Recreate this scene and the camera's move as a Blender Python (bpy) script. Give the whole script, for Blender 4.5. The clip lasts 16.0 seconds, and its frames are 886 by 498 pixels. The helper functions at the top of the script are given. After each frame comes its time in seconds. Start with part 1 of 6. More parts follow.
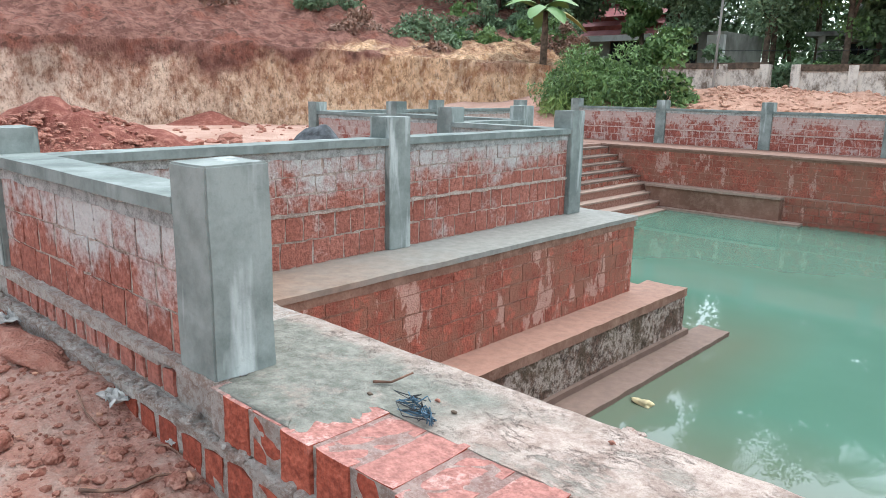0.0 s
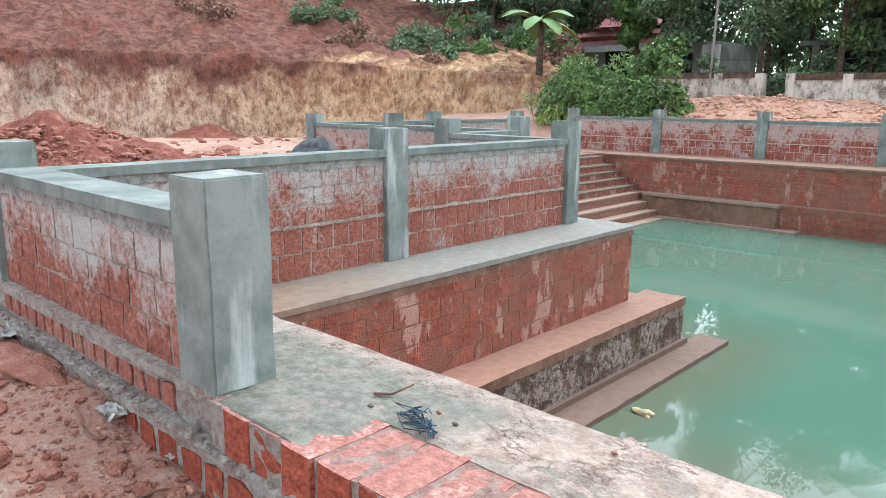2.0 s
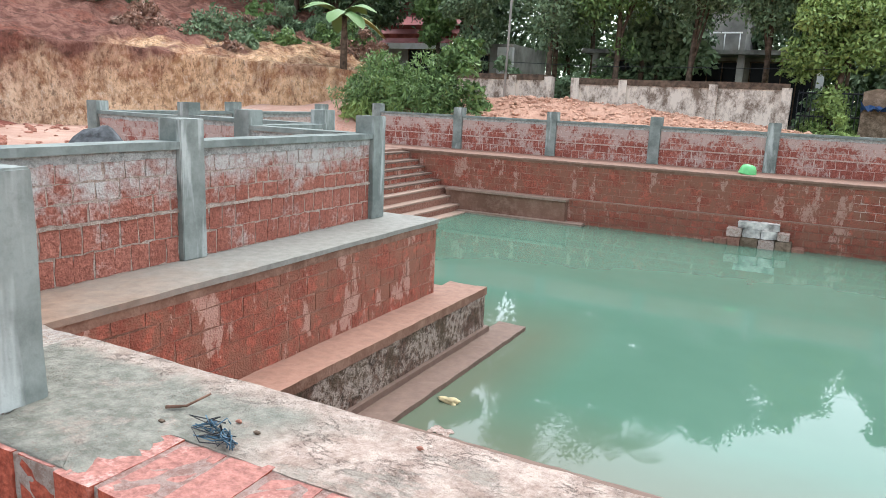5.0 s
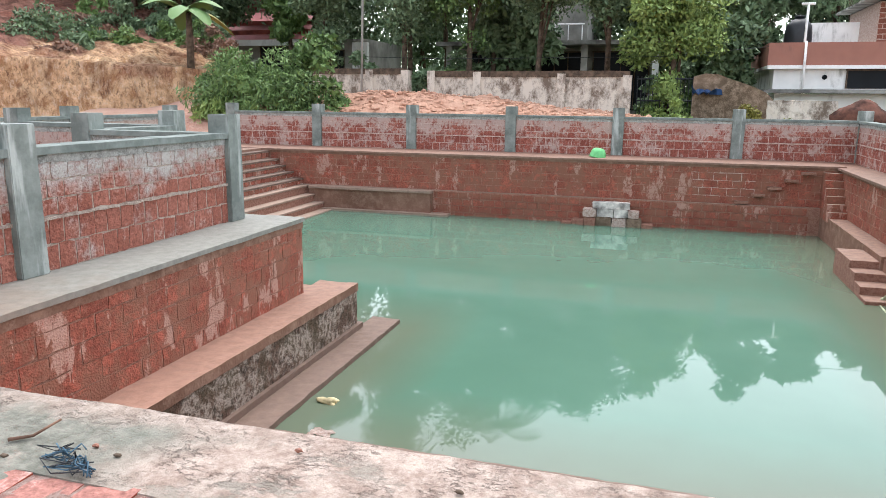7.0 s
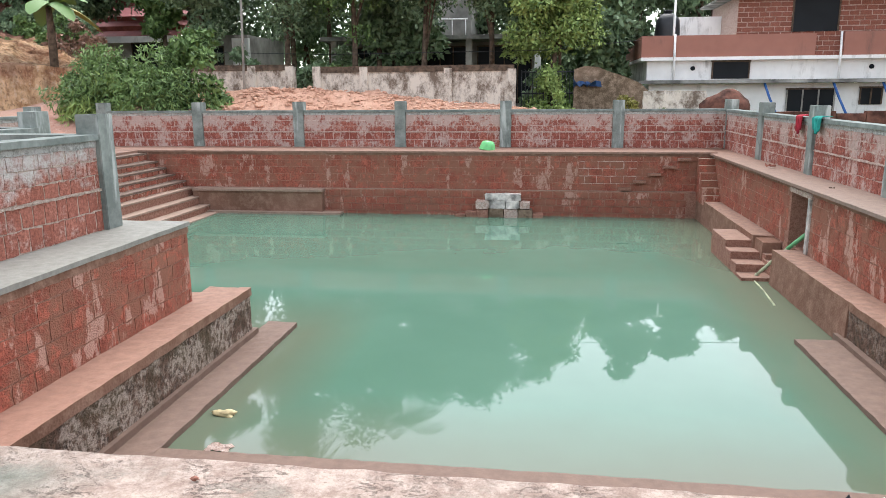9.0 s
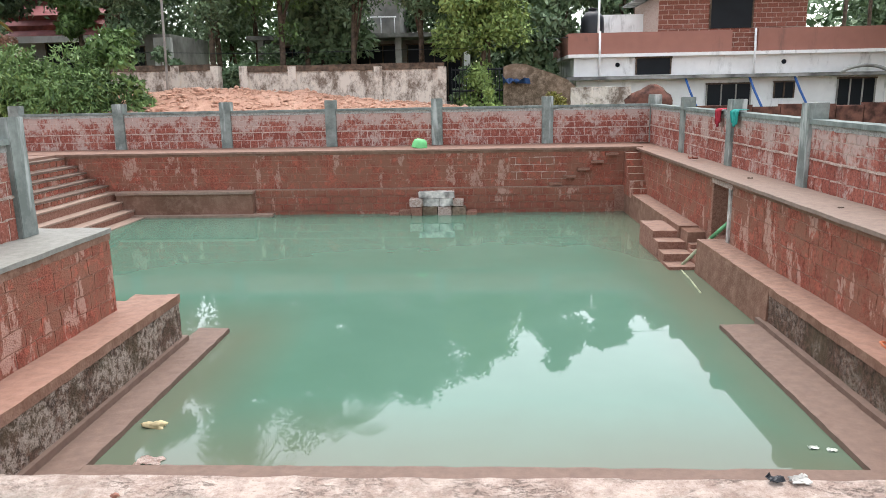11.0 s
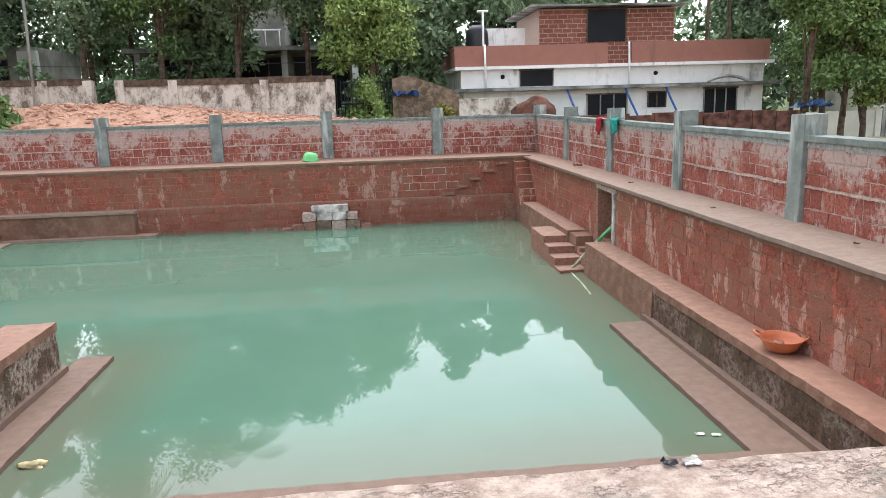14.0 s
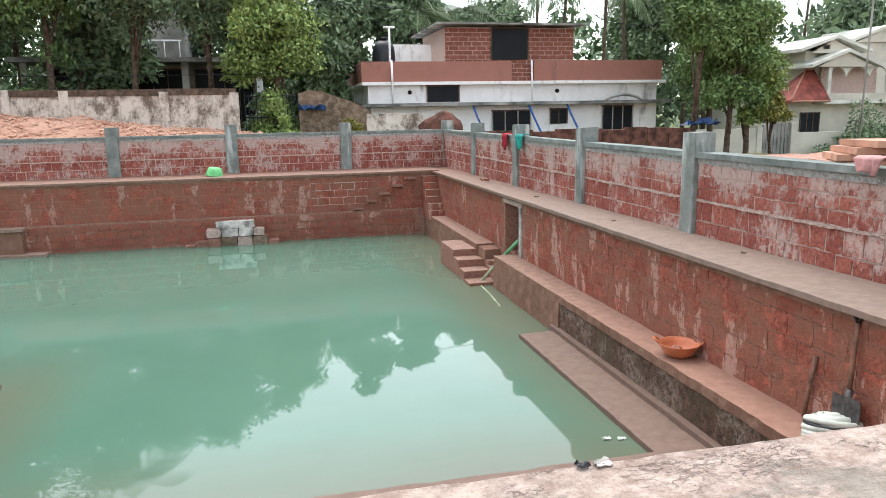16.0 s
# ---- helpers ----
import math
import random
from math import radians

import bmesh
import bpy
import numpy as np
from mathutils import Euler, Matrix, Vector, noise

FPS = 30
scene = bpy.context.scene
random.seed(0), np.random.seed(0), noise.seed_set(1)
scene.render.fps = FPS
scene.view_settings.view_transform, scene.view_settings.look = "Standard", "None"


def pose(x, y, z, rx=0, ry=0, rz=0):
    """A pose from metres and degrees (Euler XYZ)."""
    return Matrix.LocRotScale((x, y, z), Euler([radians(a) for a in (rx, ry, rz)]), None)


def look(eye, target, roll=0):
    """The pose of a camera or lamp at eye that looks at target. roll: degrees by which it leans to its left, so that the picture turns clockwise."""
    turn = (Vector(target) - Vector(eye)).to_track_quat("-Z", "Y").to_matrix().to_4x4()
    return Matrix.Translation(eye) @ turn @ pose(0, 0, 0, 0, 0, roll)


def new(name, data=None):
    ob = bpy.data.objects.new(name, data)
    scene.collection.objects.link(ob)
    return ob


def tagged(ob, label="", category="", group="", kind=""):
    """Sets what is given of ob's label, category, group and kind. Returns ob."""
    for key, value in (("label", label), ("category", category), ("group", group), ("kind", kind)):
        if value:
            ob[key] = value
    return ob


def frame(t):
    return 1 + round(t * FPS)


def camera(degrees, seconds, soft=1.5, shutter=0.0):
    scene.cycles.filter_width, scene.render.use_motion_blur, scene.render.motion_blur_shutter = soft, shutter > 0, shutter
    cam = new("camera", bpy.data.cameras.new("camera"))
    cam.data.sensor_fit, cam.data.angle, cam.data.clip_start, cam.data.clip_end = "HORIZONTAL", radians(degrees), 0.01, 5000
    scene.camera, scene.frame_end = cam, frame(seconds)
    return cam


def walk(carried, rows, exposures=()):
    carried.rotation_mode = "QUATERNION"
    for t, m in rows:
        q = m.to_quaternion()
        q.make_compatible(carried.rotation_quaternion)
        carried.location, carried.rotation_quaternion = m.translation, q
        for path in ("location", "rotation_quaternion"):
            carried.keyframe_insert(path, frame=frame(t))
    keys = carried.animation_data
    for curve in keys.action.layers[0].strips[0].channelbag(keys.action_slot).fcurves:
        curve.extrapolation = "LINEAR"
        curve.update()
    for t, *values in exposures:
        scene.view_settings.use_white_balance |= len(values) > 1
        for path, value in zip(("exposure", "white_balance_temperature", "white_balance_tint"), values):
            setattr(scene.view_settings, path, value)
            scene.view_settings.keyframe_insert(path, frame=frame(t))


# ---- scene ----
cam = camera(63.4, 16.0, soft=0.5)
PATH = [
    (0, (3.112, -2.083, 1.132), (1.779, -0.658, 0.696), 0.9),
    (0.5, (3.104, -2.089, 1.132), (1.666, -0.768, 0.7), 0.5),
    (1, (3.104, -2.097, 1.135), (1.656, -0.785, 0.712), 0.5),
    (1.5, (3.108, -2.091, 1.133), (1.723, -0.713, 0.703), 0.3),
    (2, (3.106, -2.088, 1.134), (1.773, -0.654, 0.727), 0.5),
    (2.5, (3.108, -2.082, 1.137), (1.834, -0.592, 0.739), 0.9),
    (3, (3.103, -2.072, 1.136), (1.923, -0.509, 0.729), 1.6),
    (3.5, (3.103, -2.063, 1.138), (2.003, -0.443, 0.728), 2.0),
    (4, (3.094, -2.048, 1.14), (2.083, -0.372, 0.727), 2.2),
    (4.2, (3.086, -2.044, 1.143), (2.108, -0.349, 0.732), 2.4),
    (6.3, (3.097, -2.005, 1.113), (2.358, -0.193, 0.699), 0.9),
    (6.5, (3.095, -2.001, 1.112), (2.409, -0.169, 0.698), 0.6),
    (7, (3.082, -1.994, 1.104), (2.519, -0.119, 0.693), 0.6),
    (7.5, (3.062, -1.961, 1.096), (2.578, -0.065, 0.682), 0.8),
    (8, (3.039, -1.913, 1.089), (2.645, 0.001, 0.662), 0.4),
    (8.5, (3.025, -1.888, 1.083), (2.705, 0.04, 0.659), -0.4),
    (9, (3.021, -1.87, 1.077), (2.745, 0.066, 0.656), -0.4),
    (11.5, (3.055, -1.847, 1.062), (3.008, 0.106, 0.634), -1.4),
    (12, (3.058, -1.855, 1.054), (3.06, 0.1, 0.633), -1.7),
    (12.5, (3.054, -1.841, 1.064), (3.08, 0.116, 0.654), -2.0),
    (13, (3.057, -1.842, 1.067), (3.121, 0.115, 0.659), -2.2),
    (13.5, (3.046, -1.834, 1.062), (3.188, 0.117, 0.648), -2.0),
    (14, (3.042, -1.843, 1.047), (3.233, 0.107, 0.647), -1.7),
    (14.5, (3.048, -1.84, 1.052), (3.319, 0.103, 0.663), -1.5),
    (15, (3.043, -1.853, 1.051), (3.386, 0.081, 0.675), -1.6),
    (15.5, (3.028, -1.862, 1.049), (3.44, 0.059, 0.676), -1.1),
    (16, (3.006, -1.882, 1.06), (3.449, 0.033, 0.693), -1.1),
]
walk(cam, [(t, look(eye, target, roll)) for t, eye, target, roll in PATH],
     exposures=[(0, -0.04, 6020, 4), (4, 0.0, 6200, 6), (7, 0.0, 6400, 9), (11.5, -0.05, 6540, 10), (16, -0.05, 6500, 9)])

# ---- world, sun, exposure ----
world = bpy.data.worlds.new("overcast_sky")
scene.world = world
world.use_nodes = True
wn, wl = world.node_tree.nodes, world.node_tree.links
sky = wn.new("ShaderNodeTexSky")
sky.sky_type = "NISHITA"
sky.sun_disc = False
sky.sun_elevation, sky.sun_rotation = radians(66), radians(0)
sky.air_density, sky.dust_density, sky.ozone_density = 1.0, 2.5, 1.0
hs = wn.new("ShaderNodeHueSaturation")
hs.inputs["Saturation"].default_value = 0.34
bg = wn["Background"]
bg.inputs["Strength"].default_value = 0.54
wl.new(sky.outputs["Color"], hs.inputs["Color"])
wl.new(hs.outputs["Color"], bg.inputs["Color"])
sun = new("sun", bpy.data.lights.new("sun", "SUN"))
sun.data.energy, sun.data.angle, sun.data.color = 0.4, radians(40), (1.0, 0.97, 0.93)
sun.rotation_euler = (radians(-24), 0, 0)


# ---- materials ----
class Nodes:
    def __init__(self, name):
        self.mat = bpy.data.materials.new(name)
        self.mat.use_nodes = True
        self.t = self.mat.node_tree
        self.bsdf = self.t.nodes["Principled BSDF"]
        self.pos = self.t.nodes.new("ShaderNodeNewGeometry").outputs["Position"]

    def put(self, sock, value):
        if isinstance(value, bpy.types.NodeSocket):
            self.t.links.new(value, sock)
        elif isinstance(value, tuple) and len(value) == 3 and sock.type == "RGBA":
            sock.default_value = (*value, 1)
        else:
            sock.default_value = value

    def scaled(self, sx, sy, sz):
        n = self.t.nodes.new("ShaderNodeVectorMath")
        n.operation = "MULTIPLY"
        self.put(n.inputs[0], self.pos)
        n.inputs[1].default_value = (sx, sy, sz)
        return n.outputs[0]

    def noise(self, scale, detail=4.0, rough=0.55, vector=None):
        n = self.t.nodes.new("ShaderNodeTexNoise")
        self.put(n.inputs["Vector"], vector or self.pos)
        n.inputs["Scale"].default_value, n.inputs["Detail"].default_value, n.inputs["Roughness"].default_value = scale, detail, rough
        return n.outputs["Fac"]

    def cells(self, scale, feature="F1", vector=None, out="Distance"):
        n = self.t.nodes.new("ShaderNodeTexVoronoi")
        n.feature = feature
        self.put(n.inputs["Vector"], vector or self.pos)
        n.inputs["Scale"].default_value = scale
        return n.outputs[out]

    def ramp(self, fac, lo, hi, a=0.0, b=1.0):
        n = self.t.nodes.new("ShaderNodeMapRange")
        self.put(n.inputs[0], fac)
        for k, v in zip((1, 2, 3, 4), (lo, hi, a, b)):
            n.inputs[k].default_value = v
        return n.outputs[0]

    def math(self, op, a, b):
        n = self.t.nodes.new("ShaderNodeMath")
        n.operation = op
        self.put(n.inputs[0], a)
        self.put(n.inputs[1], b)
        return n.outputs[0]

    def mix(self, fac, a, b, kind="MIX"):
        n = self.t.nodes.new("ShaderNodeMix")
        n.data_type, n.blend_type = "RGBA", kind
        self.put(n.inputs[0], fac)
        self.put(n.inputs[6], a)
        self.put(n.inputs[7], b)
        return n.outputs[2]

    def axis(self, k):
        n = self.t.nodes.new("ShaderNodeSeparateXYZ")
        self.put(n.inputs[0], self.pos)
        return n.outputs[k]

    def random(self):
        return self.t.nodes.new("ShaderNodeObjectInfo").outputs["Random"]

    def island(self):
        return self.t.nodes.new("ShaderNodeNewGeometry").outputs["Random Per Island"]

    def done(self, colour, rough=0.85, bump=None, strength=0.4, distance=0.01, **more):
        self.put(self.bsdf.inputs["Base Color"], colour)
        self.put(self.bsdf.inputs["Roughness"], rough)
        self.bsdf.inputs["Specular IOR Level"].default_value = more.pop("spec", 0.35)
        for key, value in more.items():
            self.put(self.bsdf.inputs[key], value)
        if bump is not None:
            b = self.t.nodes.new("ShaderNodeBump")
            b.inputs["Strength"].default_value, b.inputs["Distance"].default_value = strength, distance
            self.put(b.inputs["Height"], bump)
            self.t.links.new(b.outputs[0], self.bsdf.inputs["Normal"])
        return self.mat


def plain(name, colour, rough=0.7, vary=0.12, scale=3.0, bump=0.15, **more):
    m = Nodes(name)
    f = m.noise(scale, 5)
    dark = tuple(c * (1 - vary * 2.2) for c in colour)
    light = tuple(min(1, c * (1 + vary)) for c in colour)
    col = m.mix(m.ramp(f, 0.35, 0.65), dark, light)
    return m.done(col, rough, m.noise(scale * 14, 3), bump, **more)


def cement_material(name, base, dark, light, streak=0.6):
    m = Nodes(name)
    big = m.noise(2.6, 7, 0.68)
    drip = m.noise(1.0, 4, 0.6, m.scaled(5.5, 5.5, 0.9))
    col = m.mix(m.ramp(big, 0.38, 0.62), dark, base)
    col = m.mix(m.ramp(drip, 0.55, 0.68, 0, streak), col, light)
    fine = m.noise(38, 5, 0.65)
    col = m.mix(m.ramp(fine, 0.55, 0.75, 0, 0.35), col, dark)
    return m.done(col, 0.85, m.math("ADD", fine, m.noise(7, 3)), 0.35, 0.006)


def laterite_material(name, low, high, pale, smear, z0=None, z1=None, extra=0.5, grow=0.06, tall=1.0, mud=0.0):
    """Red laterite block: pitted, each block of its own tone, smeared with pale mortar; z0 to z1: the heights between which the render coat grows."""
    m = Nodes(name)
    tone = m.mix(m.random(), low, high)
    pits = m.cells(55)
    grain = m.noise(26, 6, 0.7)
    col = m.mix(m.ramp(grain, 0.36, 0.62), tuple(c * 0.58 for c in low), tone)
    col = m.mix(m.ramp(pits, 0.0, 0.26, 0.4, 0), col, tuple(c * 0.36 for c in low))
    if mud:
        col = m.mix(m.ramp(m.noise(2.6, 7, 0.72), 0.42, 0.55, 0, mud), col, (0.255, 0.12, 0.08))
        col = m.mix(m.ramp(m.noise(5.5, 6, 0.7), 0.56, 0.64, 0, mud), col, (0.45, 0.13, 0.085))
    patch = m.noise(2.1 / tall ** 0.5, 5, 0.62, m.scaled(1, 1, tall))
    rub = m.noise(13, 8, 0.8, m.scaled(1, 1, 0.7 if grow < 0.1 else 1.0))
    cover = m.math("ADD", m.math("MULTIPLY", patch, 0.46), m.math("MULTIPLY", rub, 0.54))
    if z0 is not None:
        cover = m.math("ADD", cover, m.ramp(m.axis(2), z0, z1, 0, grow))
    col = m.mix(m.ramp(cover, smear, smear + (0.07 if grow < 0.1 else 0.15), 0, extra), col, pale)
    if tall < 1:
        drip = m.noise(1.7, 6, 0.68, m.scaled(1.5, 1.5, 0.62))
        worn = m.math("MULTIPLY", m.ramp(drip, 0.565, 0.59), m.ramp(rub, 0.38, 0.50))
        col = m.mix(m.math("MULTIPLY", worn, 0.85), col, pale)
    return m.done(col, 0.92, m.math("ADD", m.math("MULTIPLY", pits, 0.7), grain), 0.7, 0.014, spec=0.2)


CEMENT = cement_material("post_cement", (0.255, 0.282, 0.258), (0.135, 0.155, 0.14), (0.52, 0.55, 0.52), 0.75)
RAIL = cement_material("rail_cement", (0.228, 0.258, 0.237), (0.118, 0.14, 0.127), (0.335, 0.368, 0.343), 0.4)
BRICK_FENCE = laterite_material("fence_laterite", (0.30, 0.09, 0.066), (0.45, 0.16, 0.115), (0.54, 0.45, 0.40), 0.50, 0.05, 0.5, 0.68, 0.085)
BRICK_WEST = laterite_material("west_fence_laterite", (0.32, 0.112, 0.078), (0.45, 0.185, 0.135), (0.48, 0.485, 0.455), 0.545, 0.05, 0.5, 0.88, 0.16)
BRICK_POOL = laterite_material("pool_laterite", (0.29, 0.086, 0.058), (0.43, 0.135, 0.09), (0.48, 0.29, 0.23), 0.59, None, None, 0.6, 0.06, 0.4, 0.8)
BRICK_COPING = laterite_material("coping_laterite", (0.33, 0.075, 0.045), (0.45, 0.125, 0.075), (0.42, 0.29, 0.25), 0.58, None, None, 0.45)
BRICK_DUSTY = laterite_material("dusty_laterite", (0.40, 0.15, 0.11), (0.50, 0.21, 0.16), (0.46, 0.35, 0.30), 0.52, None, None, 0.6)
BRICK_TOP = laterite_material("coping_top_laterite", (0.44, 0.20, 0.165), (0.48, 0.225, 0.185), (0.58, 0.45, 0.40), 0.535, None, None, 0.6)


def mortar_material(name, base, dark):
    m = Nodes(name)
    f = m.noise(15, 8, 0.8)
    col = m.mix(m.ramp(f, 0.43, 0.56), dark, base)
    col = m.mix(m.ramp(m.noise(48, 6, 0.8), 0.52, 0.6, 0, 0.5), col, tuple(min(1, c * 1.35) for c in base))
    col = m.mix(m.ramp(m.cells(60), 0.0, 0.25, 0.7, 0), col, tuple(c * 0.5 for c in dark))
    return m.done(col, 0.95, m.noise(34, 8, 0.8), 1.0, 0.03)


ROUGHCAST = mortar_material("beige_roughcast", (0.52, 0.435, 0.37), (0.33, 0.235, 0.185))
SMEAR = mortar_material("smeared_cement", (0.50, 0.50, 0.47), (0.28, 0.28, 0.255))
MORTAR_PALE = mortar_material("pale_mortar", (0.58, 0.47, 0.41), (0.38, 0.25, 0.20))
MUDDY = mortar_material("muddy_grey_mortar", (0.52, 0.47, 0.415), (0.35, 0.255, 0.205))
JOINT_TOP = mortar_material("dusty_joint", (0.50, 0.36, 0.31), (0.36, 0.20, 0.165))
MORTAR_RED = mortar_material("muddy_mortar", (0.35, 0.19, 0.138), (0.24, 0.112, 0.077))


def coping_material():
    """Trowelled plaster: a cream skin over grey-green cement, both scratched and flecked."""
    m = Nodes("coping_plaster")
    big = m.noise(1.6, 5, 0.6)
    west = m.ramp(m.math("ADD", m.axis(0), m.math("MULTIPLY", big, 2.4)), 2.5, 3.3, 1, 0)
    grey = m.ramp(m.noise(2.7, 9, 0.74, m.scaled(0.7, 1.5, 1)), 0.525, 0.565)
    bare = m.math("MAXIMUM", west, m.math("MULTIPLY", grey, 0.55))
    bare = m.math("MULTIPLY", bare, m.ramp(m.math("ADD", m.axis(1), m.math("MULTIPLY", m.noise(5, 8, 0.75), 0.3)), 0.0, 0.08, 1, 0.25))
    bare = m.math("MULTIPLY", bare, m.ramp(m.noise(4.2, 8, 0.75), 0.36, 0.46, 0.45, 1))
    pink = m.mix(m.ramp(m.noise(9, 9, 0.8), 0.42, 0.58), (0.29, 0.21, 0.17), (0.48, 0.385, 0.325))
    cem = m.mix(m.ramp(m.noise(14, 8, 0.75), 0.40, 0.60), (0.15, 0.15, 0.122), (0.255, 0.248, 0.207))
    col = m.mix(bare, pink, cem)
    vein = m.math("ABSOLUTE", m.math("SUBTRACT", m.noise(17, 5, 0.7, m.scaled(0.7, 1.3, 1)), 0.5), 0)
    scratch = m.math("MULTIPLY", m.ramp(vein, 0.004, 0.02, 0.5, 0), m.ramp(m.noise(5, 4, 0.6), 0.48, 0.58))
    scratch = m.math("MULTIPLY", scratch, m.ramp(bare, 0.2, 0.8, 1, 0.25))
    col = m.mix(scratch, col, (0.15, 0.11, 0.09))
    fleck = m.noise(75, 3, 0.7)
    col = m.mix(m.ramp(fleck, 0.60, 0.68, 0, 0.6), col, (0.20, 0.13, 0.10))
    height = m.math("SUBTRACT", m.noise(16, 7, 0.75), m.math("ADD", scratch, m.math("MULTIPLY", bare, 0.25)))
    return m.done(col, 0.88, height, 1.0, 0.016)


COPING = coping_material()


def ledge_material(name, clean, mud, mud_from, mud_to, axis):
    m = Nodes(name)
    f = m.noise(2.4, 5, 0.6)
    share = m.ramp(m.math("ADD", m.axis(axis), m.math("MULTIPLY", f, 2.0)), mud_from, mud_to)
    a = m.mix(m.ramp(m.noise(11, 5, 0.65), 0.35, 0.65), tuple(c * 0.75 for c in clean), clean)
    b = m.mix(m.ramp(m.noise(8, 5, 0.65), 0.35, 0.65), tuple(c * 0.65 for c in mud), mud)
    return m.done(m.mix(share, a, b), 0.7, m.noise(34, 5, 0.7), 0.35, 0.008)


LEDGE_WEST = ledge_material("west_ledge_cement", (0.27, 0.265, 0.235), (0.29, 0.195, 0.14), 3.9, 1.6, 1)
LEDGE = ledge_material("ledge_cement", (0.26, 0.188, 0.15), (0.275, 0.158, 0.113), 9.0, 19.0, 1)
BENCH_TOP = ledge_material("clay_stained_cement", (0.40, 0.205, 0.145), (0.31, 0.185, 0.135), -1.0, 9.0, 1)
STEP_TOP = ledge_material("wet_step_cement", (0.235, 0.15, 0.115), (0.185, 0.125, 0.095), -3.0, 12.0, 1)


PALE_STEP = ledge_material("pale_step_cement", (0.40, 0.29, 0.23), (0.33, 0.225, 0.17), -3.0, 25.0, 1)


def bench_face_material():
    m = Nodes("mossy_rubble")
    f = m.noise(11, 9, 0.8)
    col = m.mix(m.ramp(f, 0.40, 0.62), (0.045, 0.030, 0.020), (0.20, 0.115, 0.078))
    col = m.mix(m.ramp(m.noise(2.3, 5, 0.65), 0.46, 0.6, 0, 0.6), col, (0.105, 0.082, 0.045))
    flecks = m.ramp(m.noise(15, 9, 0.85), 0.46, 0.54)
    white = m.math("MULTIPLY", m.ramp(m.noise(1.9, 5, 0.65), 0.47, 0.55), flecks)
    white = m.math("MULTIPLY", white, m.ramp(m.axis(0), 3, 5, 0.85, 0.4))
    col = m.mix(white, col, (0.50, 0.41, 0.34))
    return m.done(col, 0.9, m.math("ADD", f, m.noise(30, 5, 0.7)), 1.0, 0.03)


BENCH_FACE = bench_face_material()


def soil_material(name, dark, mid, light, scale=1.0, relief=0.8):
    m = Nodes(name)
    a = m.noise(0.45 * scale, 5, 0.6)
    b = m.noise(5 * scale, 7, 0.72)
    col = m.mix(m.ramp(a, 0.35, 0.65), dark, mid)
    col = m.mix(m.ramp(b, 0.45, 0.68), col, light)
    grit = m.cells(30 * scale)
    col = m.mix(m.ramp(grit, 0.0, 0.22, 0.5, 0), col, tuple(c * 0.55 for c in dark))
    return m.done(col, 0.95, m.math("ADD", b, m.math("MULTIPLY", grit, 0.6)), relief, 0.03, spec=0.15)


def ground_material():
    m = Nodes("red_earth")
    a = m.noise(0.5, 5, 0.6)
    b = m.noise(5, 7, 0.72)
    red = m.mix(m.ramp(a, 0.35, 0.65), (0.45, 0.22, 0.165), (0.58, 0.315, 0.24))
    red = m.mix(m.ramp(b, 0.46, 0.64), red, (0.60, 0.41, 0.33))
    fine = m.noise(30, 6, 0.75)
    red = m.mix(m.ramp(fine, 0.38, 0.58, 0.35, 0), red, (0.22, 0.09, 0.064))
    red = m.mix(m.ramp(m.noise(85, 4, 0.7), 0.56, 0.64, 0, 0.7), red, (0.52, 0.37, 0.30))
    red = m.mix(m.ramp(m.noise(9, 7, 0.8), 0.56, 0.63, 0, 0.6), red, (0.14, 0.07, 0.052))
    far = m.mix(m.ramp(m.noise(0.7, 5, 0.6), 0.35, 0.65), (0.42, 0.25, 0.19), (0.56, 0.38, 0.30))
    col = m.mix(m.ramp(m.math("ADD", m.axis(0), m.math("MULTIPLY", a, 3.0)), -14.5, -11.5, 1, 0), red, far)
    orange = m.mix(m.ramp(m.noise(1.4, 6, 0.7), 0.35, 0.65), (0.42, 0.225, 0.155), (0.58, 0.36, 0.265))
    col = m.mix(m.math("MULTIPLY", m.ramp(m.axis(1), 18.4, 19.0), m.ramp(m.axis(0), -12.5, -11.0)), col, orange)
    grass = m.mix(m.ramp(m.noise(3, 5, 0.7), 0.4, 0.6), (0.05, 0.075, 0.03), (0.12, 0.14, 0.06))
    east = m.math("MULTIPLY", m.ramp(m.math("ADD", m.axis(0), m.math("MULTIPLY", a, 3)), 3.0, 4.5), m.ramp(m.axis(1), 18.4, 19.0))
    col = m.mix(m.math("MAXIMUM", m.math("MULTIPLY", east, 0.85), m.ramp(m.axis(1), 27.5, 30.0)), col, grass)
    grit = m.cells(34)
    col = m.mix(m.ramp(grit, 0.0, 0.22, 0.25, 0), col, (0.16, 0.07, 0.05))
    return m.done(col, 0.95, m.math("ADD", m.math("ADD", b, fine), m.math("MULTIPLY", grit, 0.6)), 1.0, 0.035, spec=0.15)


EARTH = ground_material()
MUD = soil_material("dried_mud_plaster", (0.16, 0.088, 0.06), (0.235, 0.13, 0.092), (0.30, 0.185, 0.135), 1.0, 0.3)
RED_SOIL = soil_material("heap_soil", (0.14, 0.046, 0.034), (0.205, 0.068, 0.05), (0.33, 0.15, 0.11))
CLOD = soil_material("clod_soil", (0.25, 0.10, 0.07), (0.36, 0.16, 0.115), (0.47, 0.26, 0.195), 2.0)


